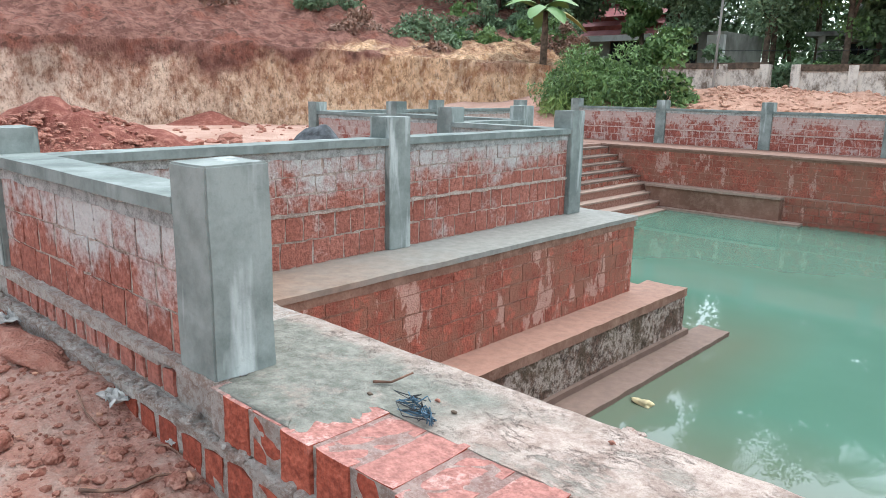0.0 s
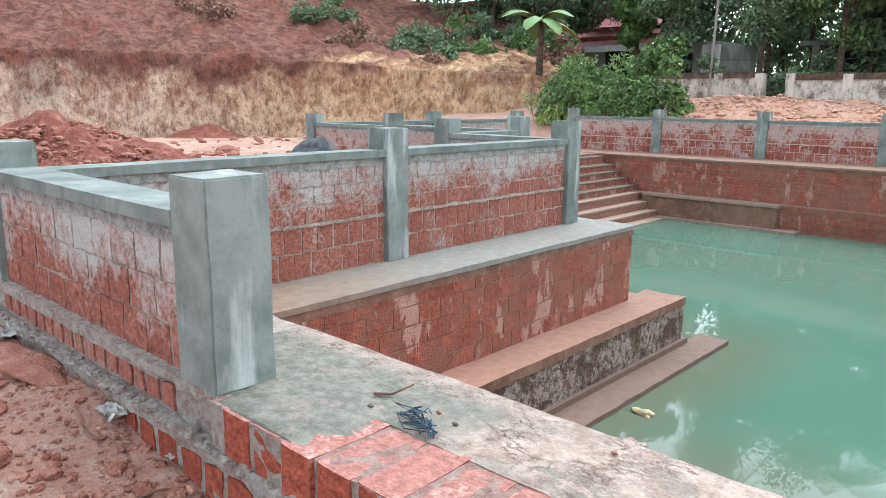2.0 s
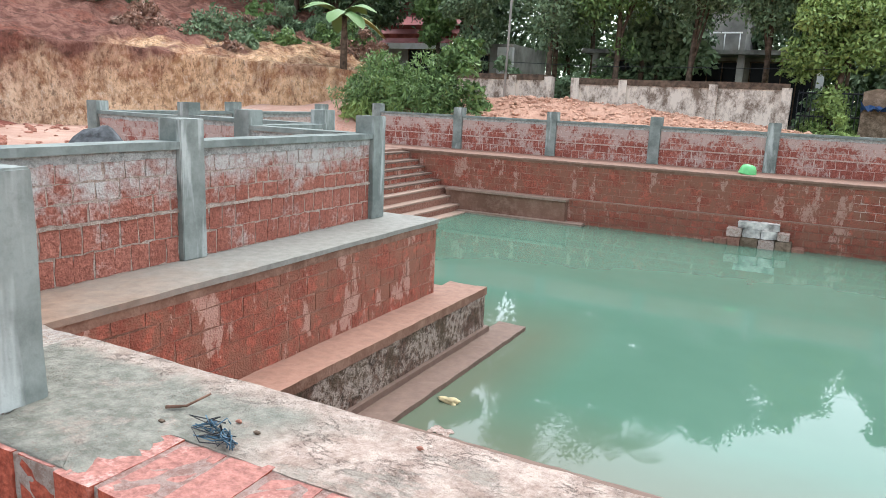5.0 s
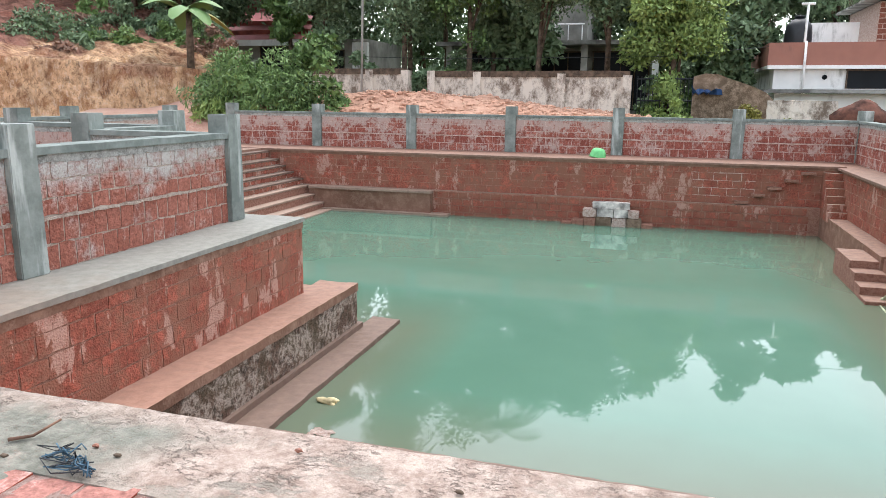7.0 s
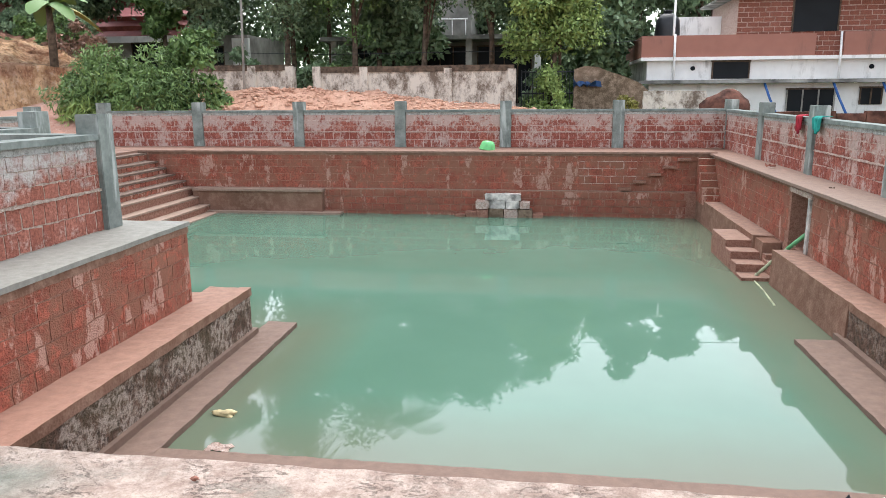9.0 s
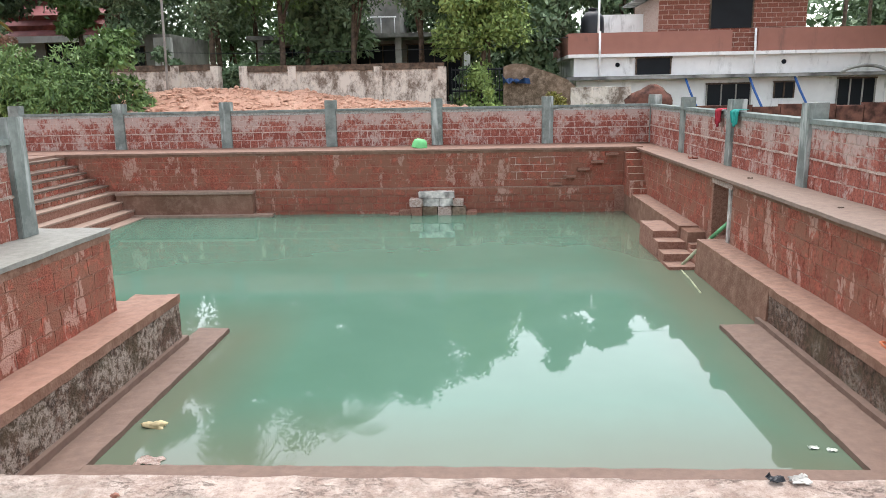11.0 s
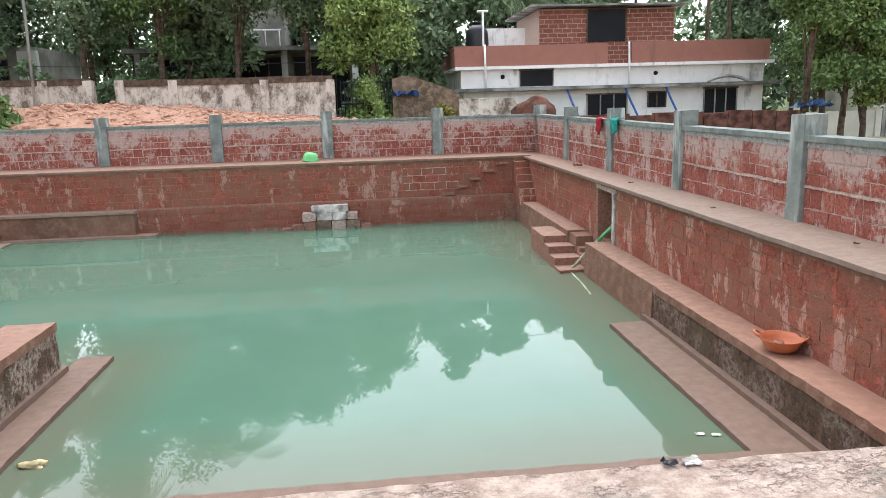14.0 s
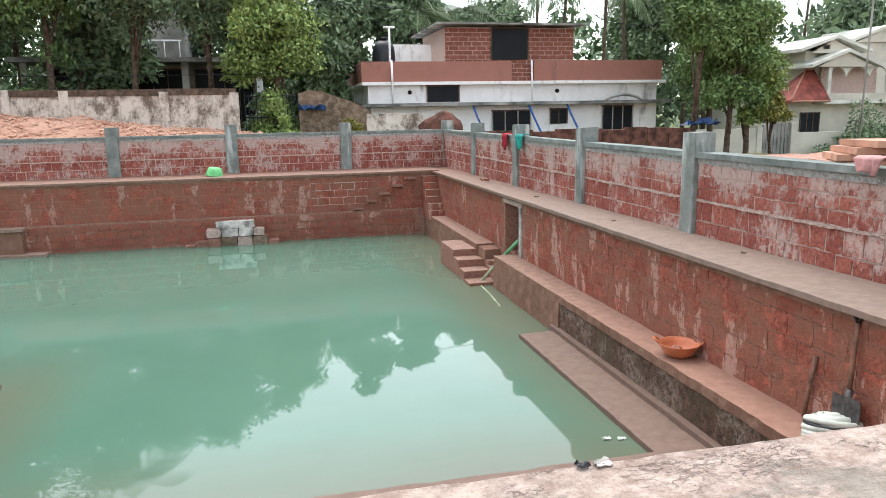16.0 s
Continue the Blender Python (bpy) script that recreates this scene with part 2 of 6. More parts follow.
def cliff_material():
    m = Nodes("cut_laterite")
    f = m.noise(0.35, 5, 0.6)
    rough = m.noise(2.1, 8, 0.66, m.scaled(1, 1, 0.8))
    z = m.math("ADD", m.axis(2), m.math("MULTIPLY", m.math("SUBTRACT", f, 0.5), 4.2))
    pick = m.noise(6.0, 6, 0.78, m.scaled(1, 1, 0.55))
    south = m.ramp(m.axis(1), 9, 19)
    pale = m.mix(south, (0.84, 0.64, 0.50), (0.86, 0.58, 0.35))
    deep = m.mix(south, (0.50, 0.29, 0.20), (0.50, 0.27, 0.14))
    tan = m.mix(m.ramp(rough, 0.40, 0.56), deep, pale)
    tan = m.mix(m.ramp(pick, 0.535, 0.59, 0, 0.6), tan, (0.25, 0.11, 0.065))
    tan = m.mix(m.ramp(pick, 0.46, 0.40, 0, 0.45), tan, (0.93, 0.76, 0.60))
    groove = m.noise(1.6, 6, 0.7, m.scaled(1.6, 1.6, 0.16))
    tan = m.mix(m.ramp(groove, 0.56, 0.64, 0, 0.4), tan, (0.27, 0.14, 0.09))
    red = m.mix(m.ramp(rough, 0.40, 0.60), (0.19, 0.085, 0.064), (0.38, 0.19, 0.145))
    red = m.mix(m.ramp(m.noise(0.5, 5, 0.65), 0.53, 0.60, 0, 0.8), red, m.mix(m.ramp(pick, 0.42, 0.58), (0.36, 0.14, 0.095), (0.21, 0.08, 0.058)))
    red = m.mix(m.ramp(m.noise(1.9, 6, 0.75), 0.53, 0.60, 0, 0.8), red, (0.12, 0.06, 0.045))
    z = m.math("SUBTRACT", z, m.ramp(m.axis(1), 15, 26, 0, 1.5))
    band = m.math("MULTIPLY", m.ramp(z, 0.9, 1.6), m.ramp(m.noise(0.42, 6, 0.7), 0.46, 0.54))
    tan = m.mix(m.math("MULTIPLY", band, 0.5), tan, m.mix(m.ramp(pick, 0.44, 0.56), (0.46, 0.18, 0.115), (0.22, 0.075, 0.05)))
    # upright dark brown patches, stronger towards the top of the cut face
    dark_patch = m.math("MULTIPLY", m.ramp(m.noise(0.6, 4, 0.6, m.scaled(1, 1, 0.3)), 0.52, 0.62), m.ramp(m.axis(2), 0.3, 1.4))
    tan = m.mix(m.math("MULTIPLY", dark_patch, 0.5), tan, m.mix(m.ramp(pick, 0.42, 0.58), (0.27, 0.17, 0.12), (0.10, 0.055, 0.04)))
    col = m.mix(m.ramp(z, 2.0, 2.5), tan, red)
    pock = m.noise(4.4, 6, 0.7, m.scaled(1, 1, 0.45))
    col = m.mix(m.ramp(pock, 0.59, 0.63, 0, 0.6), col, (0.13, 0.06, 0.04))
    return m.done(col, 0.95, m.math("SUBTRACT", rough, m.math("ADD", pock, pick)), 1.0, 0.22, spec=0.1)


CLIFF = cliff_material()


def water_material():
    m = Nodes("murky_green_water")
    f = m.noise(0.25, 4, 0.6)
    deep = m.mix(m.ramp(f, 0.35, 0.65), (0.086, 0.172, 0.123), (0.104, 0.196, 0.143))
    edge = m.ramp(m.math("ADD", m.axis(1), m.math("MULTIPLY", f, 1.2)), 4.0, 5.6, 0.7, 0)
    side = m.ramp(m.math("ADD", m.axis(0), m.math("MULTIPLY", f, 0.8)), 5.6, 6.9, 0, 0.6)
    west = m.math("MULTIPLY", m.ramp(m.axis(0), -0.1, 0.8, 0.6, 0), m.ramp(m.axis(1), 7.0, 9.0, 1, 0))
    col = m.mix(m.math("MAXIMUM", m.math("MAXIMUM", edge, side), west), deep, (0.135, 0.122, 0.08))
    ripple = m.noise(3.0, 2, 0.5, m.scaled(1.0, 0.6, 1.0))
    return m.done(col, 0.008, ripple, 0.002, 0.02, spec=0.5, IOR=1.38)


WATER = water_material()


def leaf_material(name, dark, light, tip=None):
    m = Nodes(name)
    col = m.mix(m.island(), dark, light)
    col = m.mix(m.ramp(m.noise(0.5, 3), 0.4, 0.65, 0, 0.6), col, tip or light)
    return m.done(col, 0.55, spec=0.3)


LEAF_DARK = leaf_material("dark_leaf", (0.046, 0.084, 0.045), (0.20, 0.285, 0.15))
LEAF_MID = leaf_material("mid_leaf", (0.033, 0.071, 0.023), (0.189, 0.297, 0.095))
LEAF_BRIGHT = leaf_material("bright_leaf", (0.052, 0.104, 0.026), (0.318, 0.423, 0.127))
LEAF_YELLOW = leaf_material("yellowing_leaf", (0.062, 0.093, 0.026), (0.403, 0.381, 0.106), (0.20, 0.17, 0.03))
LEAF_DRY = leaf_material("dry_scrub", (0.093, 0.057, 0.042), (0.361, 0.212, 0.149))
PALM = leaf_material("palm_frond", (0.031, 0.057, 0.026), (0.189, 0.265, 0.127))
BANANA = leaf_material("banana_leaf", (0.08, 0.17, 0.05), (0.17, 0.28, 0.10))
BARK = plain("bark", (0.12, 0.085, 0.06), 0.95, 0.25, 6, 0.6)


def streaked_paint(name, colour, grime, share):
    """Old lime paint with dark run-off streaks."""
    m = Nodes(name)
    run = m.noise(1.1, 6, 0.7, m.scaled(1.6, 1.6, 0.35))
    blot = m.noise(0.8, 5, 0.65)
    col = m.mix(m.ramp(m.noise(2.5, 5), 0.35, 0.65), tuple(c * 0.93 for c in colour), colour)
    mask = m.math("MULTIPLY", m.ramp(run, 0.52, 0.66), m.ramp(blot, 0.46, 0.6))
    return m.done(m.mix(m.math("MULTIPLY", mask, share), col, grime), 0.85, m.noise(20, 3), 0.15)


WHITE_PAINT = streaked_paint("weathered_white_paint", (0.88, 0.88, 0.86), (0.22, 0.21, 0.18), 0.75)


def stained_wall():
    m = Nodes("stained_lime_wall")
    low = m.noise(1.7, 9, 0.78, m.scaled(1, 1, 0.6))
    col = m.mix(m.ramp(low, 0.41, 0.55), (0.17, 0.13, 0.10), (0.64, 0.58, 0.50))
    return m.done(col, 0.95, m.noise(18, 5), 0.5, 0.02)


STAINED = stained_wall()
SLAB = plain("weathered_slab", (0.30, 0.30, 0.28), 0.9, 0.3, 1.2)
# near-black for window panes, and for shade painted inside openings
DARK = plain("dark_glass_and_shade", (0.012, 0.015, 0.018), 0.4, 0.1, 1.0, 0.0, spec=0.12)
HOUSE_BRICK = laterite_material("house_laterite", (0.27, 0.10, 0.07), (0.40, 0.16, 0.115), (0.40, 0.25, 0.2), 0.66, None, None, 0.4)
RED_PAINT = streaked_paint("faded_red_parapet", (0.36, 0.165, 0.125), (0.15, 0.10, 0.08), 0.6)
TILE_RED = plain("red_roof_tile", (0.28, 0.075, 0.055), 0.7, 0.2, 2.0)
PINK_SHEET = plain("pink_roof_sheet", (0.31, 0.105, 0.105), 0.6, 0.15, 1.0)
MOSSY = soil_material("mossy_old_plaster", (0.10, 0.075, 0.05), (0.20, 0.14, 0.095), (0.36, 0.27, 0.20), 0.8)
VILLA_WHITE = plain("mildewed_cream_paint", (0.64, 0.65, 0.57), 0.8, 0.12, 0.9)
TARP = plain("dark_blue_tarpaulin", (0.02, 0.06, 0.16), 0.5, 0.2, 4)
LANE_BLOCK = plain("dark_brown_laterite", (0.14, 0.062, 0.044), 0.95, 0.3, 3, 0.5)
CREAM = plain("cream_wall", (0.60, 0.57, 0.48), 0.85, 0.08, 0.7)
GREY_WALL = plain("grey_house_wall", (0.34, 0.33, 0.30), 0.9, 0.2, 0.8)
BLACK_PLASTIC = plain("black_plastic", (0.02, 0.022, 0.026), 0.4, 0.1, 4)
BLUE_PIPE = plain("blue_plastic", (0.03, 0.11, 0.34), 0.4, 0.1, 4)
ORANGE = plain("orange_plastic", (0.56, 0.18, 0.085), 0.4, 0.08, 6, 0.05)
GREEN_PLASTIC = plain("light_green_plastic", (0.16, 0.55, 0.20), 0.4, 0.08, 6, 0.05)
RED_CLOTH = plain("red_cloth", (0.34, 0.02, 0.035), 0.9, 0.2, 9, 0.4)
TEAL_CLOTH = plain("teal_cloth", (0.02, 0.27, 0.23), 0.9, 0.2, 9, 0.4)
PINK_CLOTH = plain("pink_cloth", (0.50, 0.27, 0.25), 0.9, 0.2, 9, 0.4)
PAPER = plain("crumpled_paper", (0.48, 0.46, 0.42), 0.8, 0.3, 14, 0.4)
HOSE = plain("white_hose", (0.62, 0.66, 0.58), 0.45, 0.08, 5, 0.05)
BAMBOO = plain("pale_bamboo", (0.42, 0.46, 0.30), 0.6, 0.2, 5, 0.2)
GREEN_TUBE = plain("green_tube", (0.13, 0.36, 0.16), 0.5, 0.15, 5, 0.1)
WOOD = plain("old_wood", (0.22, 0.12, 0.08), 0.8, 0.25, 9, 0.5)
STEEL = plain("worn_steel", (0.14, 0.13, 0.13), 0.5, 0.3, 9, 0.3, Metallic=0.7)
TWINE = plain("blue_twine", (0.07, 0.14, 0.20), 0.8, 0.2, 20, 0.2)
GRAVEL = plain("dark_gravel", (0.085, 0.092, 0.098), 0.9, 0.3, 8, 0.5)
PALE_STONE = plain("whitewashed_stone", (0.62, 0.58, 0.53), 0.9, 0.3, 4, 0.6)
TERRACOTTA = plain("terracotta", (0.50, 0.27, 0.18), 0.8, 0.12, 5, 0.2)


# ---- building helpers ----
rng = np.random.default_rng(7)
LEDGE_Z, BENCH_Z, STEP_Z, WATER_Z = -0.39, -1.37, -2.0, -2.06


def mesh_of(name, verts, faces, mat, smooth=False):
    me = bpy.data.meshes.new(name)
    me.from_pydata([tuple(v) for v in verts], [], faces)
    me.materials.append(mat)
    if smooth:
        me.polygons.foreach_set("use_smooth", [True] * len(me.polygons))
    me.update()
    return me


def add(name, me, parent=None, label=""):
    ob = new(name, me)
    if parent is not None:
        ob.parent = parent
    return tagged(ob, label)


def part(name, bm, mat, parent=None, label="", smooth=False):
    me = bpy.data.meshes.new(name)
    bm.to_mesh(me)
    bm.free()
    me.materials.append(mat)
    if smooth:
        me.polygons.foreach_set("use_smooth", [True] * len(me.polygons))
    return add(name, me, parent, label)


def empty(name, m=None, **tags):
    ob = new(name)
    ob.empty_display_size = 0.1
    if m is not None:
        ob.matrix_world = m
    return tagged(ob, **tags)


def slab_data(x0, x1, y0, y1, z0, z1, mat, cell=0.35, rough=0.006, name="slab", top=None):
    """A box with a fine uneven skin and worn edges. top: a second material for the upper face."""
    n = [max(1, min(320, round((b - a) / cell))) for a, b in ((x0, x1), (y0, y1), (z0, z1))]
    ax = [np.linspace(a, b, k + 1) for (a, b), k in zip(((x0, x1), (y0, y1), (z0, z1)), n)]
    index, verts, faces, tops = {}, [], [], []

    def vert(i, j, k):
        key = (i, j, k)
        if key not in index:
            p = Vector((ax[0][i], ax[1][j], ax[2][k]))
            p += noise.noise_vector(p * 3.1) * rough * 0.45 + noise.noise_vector(p * 11) * rough * 0.55 + noise.noise_vector(p * 29) * rough * 0.45
            index[key] = len(verts)
            verts.append(p)
        return index[key]

    for axis in range(3):
        u, v = (axis + 1) % 3, (axis + 2) % 3
        for side in (0, n[axis]):
            for i in range(n[u]):
                for j in range(n[v]):
                    quad = []
                    for a, b in ((i, j), (i + 1, j), (i + 1, j + 1), (i, j + 1)):
                        c = [0, 0, 0]
                        c[axis], c[u], c[v] = side, a, b
                        quad.append(vert(*c))
                    faces.append(quad if side else quad[::-1])
                    tops.append(1 if axis == 2 and side else 0)
    me = mesh_of(name, verts, faces, mat)
    if top is not None:
        me.materials.append(top)
        me.polygons.foreach_set("material_index", tops)
    return me


def slab(name, x0, x1, y0, y1, z0, z1, mat, parent=None, label="", cell=0.35, rough=0.006, top=None):
    return add(name, slab_data(x0, x1, y0, y1, z0, z1, mat, cell, rough, name, top), parent, label)


def structure(ob, label, category):
    return tagged(ob, label, category, kind="structure")


BRICKS = {}


def brick_data(w, h, mat, variant, proud=0.016, depth=0.05, name="brick"):
    key = (round(w, 2), round(h, 3), mat.name, variant, proud, depth)
    if key not in BRICKS:
        r = np.random.default_rng(variant * 31 + int(w * 100))
        xs, zs = (-w / 2, 0, w / 2), (-h / 2, 0, h / 2)
        verts, faces = [], []
        for k, z in enumerate(zs):
            for i, x in enumerate(xs):
                inner = i == 1 and k == 1
                j = r.normal(0, 0.0035, 3)
                verts.append((x + j[0] * 1.5, -proud + (-abs(j[1]) if inner else abs(j[1]) * 0.3), z + j[2] * 1.5))
        ring = [0, 1, 2, 5, 8, 7, 6, 3]
        for v in ring:
            verts.append((verts[v][0], depth, verts[v][2]))
        for k in range(2):
            for i in range(2):
                a = k * 3 + i
                faces.append((a, a + 1, a + 4, a + 3))
        for n in range(8):
            a, b = ring[n], ring[(n + 1) % 8]
            faces.append((b, a, 9 + n, 9 + (n + 1) % 8))
        BRICKS[key] = mesh_of(name, verts, faces, mat)
    return BRICKS[key]


def brick_rows(parent, m, length, z0, courses, height, width, mat, gap=0.02, proud=0.016, depth=0.05, skip=None, name="brick"):
    """Courses of blocks on a face: m takes local x along the face, -y out of it."""
    for c in range(courses):
        x = -width * (0.5 if c % 2 else 0.0) - 0.02 * (c % 3)
        n = 0
        while x < length - 0.03:
            w = width * (1 + 0.1 * math.sin(n * 2.3 + c * 1.7))
            a, b = max(x, 0), min(x + w, length)
            x += w
            n += 1
            z = z0 + (c + 0.5) * height
            if b - a < 0.06 or (skip and skip((a + b) / 2, z)):
                continue
            ob = add(name, brick_data(round(b - a, 2) - gap, height - gap, mat, (n * 7 + c * 3) % 5, proud, depth, name), parent)
            ob.matrix_local = m @ pose((a + b) / 2, 0.0015 * math.sin(n * 5.1 + c), z, 0, 0.6 * math.sin(n * 3.7 + c), 0)


def rod(points, radius, mat, name, parent=None, label="", sides=8, taper=1.0):
    """A round bar along points, its radius falling to radius * taper at the end."""
    pts = [Vector(p) for p in points]
    verts, faces = [], []
    for i, p in enumerate(pts):
        d = (pts[min(i + 1, len(pts) - 1)] - pts[max(i - 1, 0)]).normalized()
        u = d.orthogonal().normalized() if i == 0 else (u - d * u.dot(d)).normalized()
        v = d.cross(u)
        r = radius * (1 + (taper - 1) * i / max(1, len(pts) - 1))
        for k in range(sides):
            a = 2 * math.pi * k / sides
            verts.append(p + (u * math.cos(a) + v * math.sin(a)) * r)
    for i in range(len(pts) - 1):
        for k in range(sides):
            a, b = i * sides + k, i * sides + (k + 1) % sides
            faces.append((a, b, b + sides, a + sides))
    faces.append(tuple(range(sides))[::-1])
    faces.append(tuple(range((len(pts) - 1) * sides, len(pts) * sides)))
    return add(name, mesh_of(name, verts, faces, mat, True), parent, label)


def lathe(profile, mat, name, parent=None, label="", sides=28):
    verts, faces = [], []
    for r, z in profile:
        for k in range(sides):
            a = 2 * math.pi * k / sides
            verts.append((r * math.cos(a), r * math.sin(a), z))
    for i in range(len(profile) - 1):
        for k in range(sides):
            a, b = i * sides + k, i * sides + (k + 1) % sides
            faces.append((a, b, b + sides, a + sides))
    faces.append(tuple(range(sides))[::-1])
    return add(name, mesh_of(name, verts, faces, mat, True), parent, label)


def lump(size, mat, name, parent=None, seed=0, rough=0.25, sub=3, label=""):
    bm = bmesh.new()
    bmesh.ops.create_icosphere(bm, subdivisions=sub, radius=1)
    for v in bm.verts:
        k = 1 + rough * noise.noise(v.co * 1.7 + Vector((seed * 3.1, 0, 0))) + rough * 0.5 * noise.noise(v.co * 4.3 + Vector((0, seed * 1.7, 0)))
        v.co = Vector((v.co.x * size[0], v.co.y * size[1], v.co.z * size[2])) * k
    return part(name, bm, mat, parent, label, True)


# ---- ground ----
CLIFF_LINE = [(-34, -30), (-30, -8), (-27.6, 5), (-25.4, 11), (-23.0, 15.2), (-19.0, 19.6), (-15.5, 21.6), (-13.2, 23.6), (-12.4, 27)]


def behind_cliff(x, y):
    """How far a place lies behind the foot of the cut, in metres (negative in front of it)."""
    best, sign = 1e9, -1
    for (ax, ay), (bx, by) in zip(CLIFF_LINE, CLIFF_LINE[1:]):
        dx, dy = bx - ax, by - ay
        t = max(0, min(1, ((x - ax) * dx + (y - ay) * dy) / (dx * dx + dy * dy)))
        d = math.hypot(x - ax - t * dx, y - ay - t * dy)
        if d < best:
            best, sign = d, 1 if dx * (y - ay) - dy * (x - ax) > 0 else -1
    return best * sign


def ground_height(x, y):
    if -2.3 < x < 8.0 and -0.62 < y < 18.7 or -8.9 < x < -2.2 and 5.3 < y < 18.7:
        return -3.0
    p = Vector((x, y, 0))
    h = -0.42 + 0.05 * noise.noise(p * 0.8) + 0.035 * noise.noise(p * 3.3) + 0.02 * noise.noise(p * 9) + 0.008 * noise.noise(p * 23)
    if -1.9 < y < -0.6 and x < 1.0:
        k = min(1, (y + 1.9) / 1.0) * min(1, (1.0 - x) / 1.6) * min(1, max(0, (x + 6) / 2))
        h += 0.15 * k * k * (3 - 2 * k) * (1 + 0.6 * noise.noise(p * 1.9))
    if y > 18.7:
        k = min(1, (y - 18.7) / 1.5)
        rise = 0.5 + 0.95 * min(1, max(0, (3.5 - x) / 9)) * min(1, max(0, (y - 20) / 4))
        rise = rise if x < 6 else 0.45 - 0.08 * min(x - 6, 8)
        h += k * (rise + 0.25) + 0.16 * noise.noise(p * 0.7) * k + 0.09 * noise.noise(p * 2.1) * k * (1 if x < 4 else 0.2)
        if y > 26.5:
            h -= 0.3 * min(1, (y - 26.5) / 2)
    if x > 17 and y > 19:
        k = min(1, (x - 17) / 5)
        h -= 1.6 * k * k * (3 - 2 * k) * min(1, (y - 19) / 5)
    if x < -9:
        h += 0.06 * noise.noise(p * 0.3)
    return h


def ground_axis(fine0, fine1, step, marks, far):
    vals = list(np.arange(fine0, fine1, step)) + list(marks)
    s, v = step, fine1
    while v < far:
        vals.append(v)
        s = min(s * 1.12, 40) if v > 30 else min(s * 1.12, 0.55)
        v += s
    s, v = step, fine0
    while v > -far:
        vals.append(v)
        s = min(s * 1.12, 40) if v < -35 else min(s * 1.12, 0.55)
        v -= s
    vals = sorted(vals)
    return [v for i, v in enumerate(vals) if i == 0 or v - vals[i - 1] > 0.004]


gx = ground_axis(-3.6, 2.2, 0.06, (-8.91, -8.89, -2.31, -2.29, 7.99, 8.01), 600)
gy = ground_axis(-1.9, -0.7, 0.05, (-0.63, -0.61, 5.29, 5.31, 18.69, 18.71), 600)
gv = [(x, y, ground_height(x, y)) for y in gy for x in gx]
w = len(gx)
gf = [(j * w + i, j * w + i + 1, (j + 1) * w + i + 1, (j + 1) * w + i) for j in range(len(gy) - 1) for i in range(w - 1)]
structure(add("ground", mesh_of("ground", gv, gf, EARTH, True)), "bare red laterite earth with trodden pale patches", "ground")


def cliff_mesh():
    pts = []
    for (ax, ay), (bx, by) in zip(CLIFF_LINE, CLIFF_LINE[1:]):
        n = max(2, int(math.hypot(bx - ax, by - ay) / 0.32))
        pts += [(ax + (bx - ax) * i / n, ay + (by - ay) * i / n) for i in range(n)]
    pts.append(CLIFF_LINE[-1])
    cum = [0]
    for a, b in zip(pts, pts[1:]):
        cum.append(cum[-1] + math.dist(a, b))
    verts, faces = [], []
    prof = [(0.03 * i, i / 22) for i in range(23)] + [(0.8 + 0.25 * i, 1 + 0.03 * i) for i in range(4)]
    prof += [(1.7 + 0.55 * i, None) for i in range(34)]
    m = len(prof)
    for k, (x, y) in enumerate(pts):
        a, b = pts[max(0, k - 1)], pts[min(len(pts) - 1, k + 1)]
        d = Vector((b[0] - a[0], b[1] - a[1], 0)).normalized()
        out = Vector((-d.y, d.x, 0))
        f = cum[k] / cum[-1]
        top = 2.9 - 1.1 * max(0, (f - 0.72) / 0.28)
        slope = 0.36 - 0.16 * max(0, (f - 0.65) / 0.35)
        for s, (back, u) in enumerate(prof):
            if u is None:
                z = top + 0.15 + slope * (back - 1.4)
            else:
                z = -0.8 + (top + 0.8) * min(u, 1) + max(0, u - 1) * 1.0
            p = Vector((x, y, z)) + out * back
            rough = 0.28 if u is not None and u < 0.98 else 0.42
            q = Vector((p.x, p.y, p.z * 0.55))
            shift = noise.noise(q * 0.55) * 0.55 + noise.noise(q * 1.7) * 0.28 + noise.noise(q * 4.1) * 0.14
            p -= out * shift * rough * (2.0 if rough < 0.3 else 1)
            p.z += (noise.noise(q * 1.1 + Vector((5, 0, 0))) * 0.42 + noise.noise(q * 3.0) * 0.2) * (1 if u is None else 0.4 if u > 0.9 else 0)
            verts.append(p)
    for k in range(len(pts) - 1):
        for s in range(m - 1):
            a = k * m + s
            faces.append((a, a + 1, a + m + 1, a + m))
    return mesh_of("embankment", verts, faces, CLIFF, True)


structure(add("embankment", cliff_mesh()), "freshly cut tan and red laterite bank with a sloping top", "earth bank")

# ---- pool: water and retaining walls ----
wv = [(-8.4, 0.2, WATER_Z), (7.2, 0.2, WATER_Z), (7.2, 17.3, WATER_Z), (-8.4, 17.3, WATER_Z)]
structure(add("water", mesh_of("water", wv, [(0, 1, 2, 3)], WATER)), "still murky green pool water", "water")

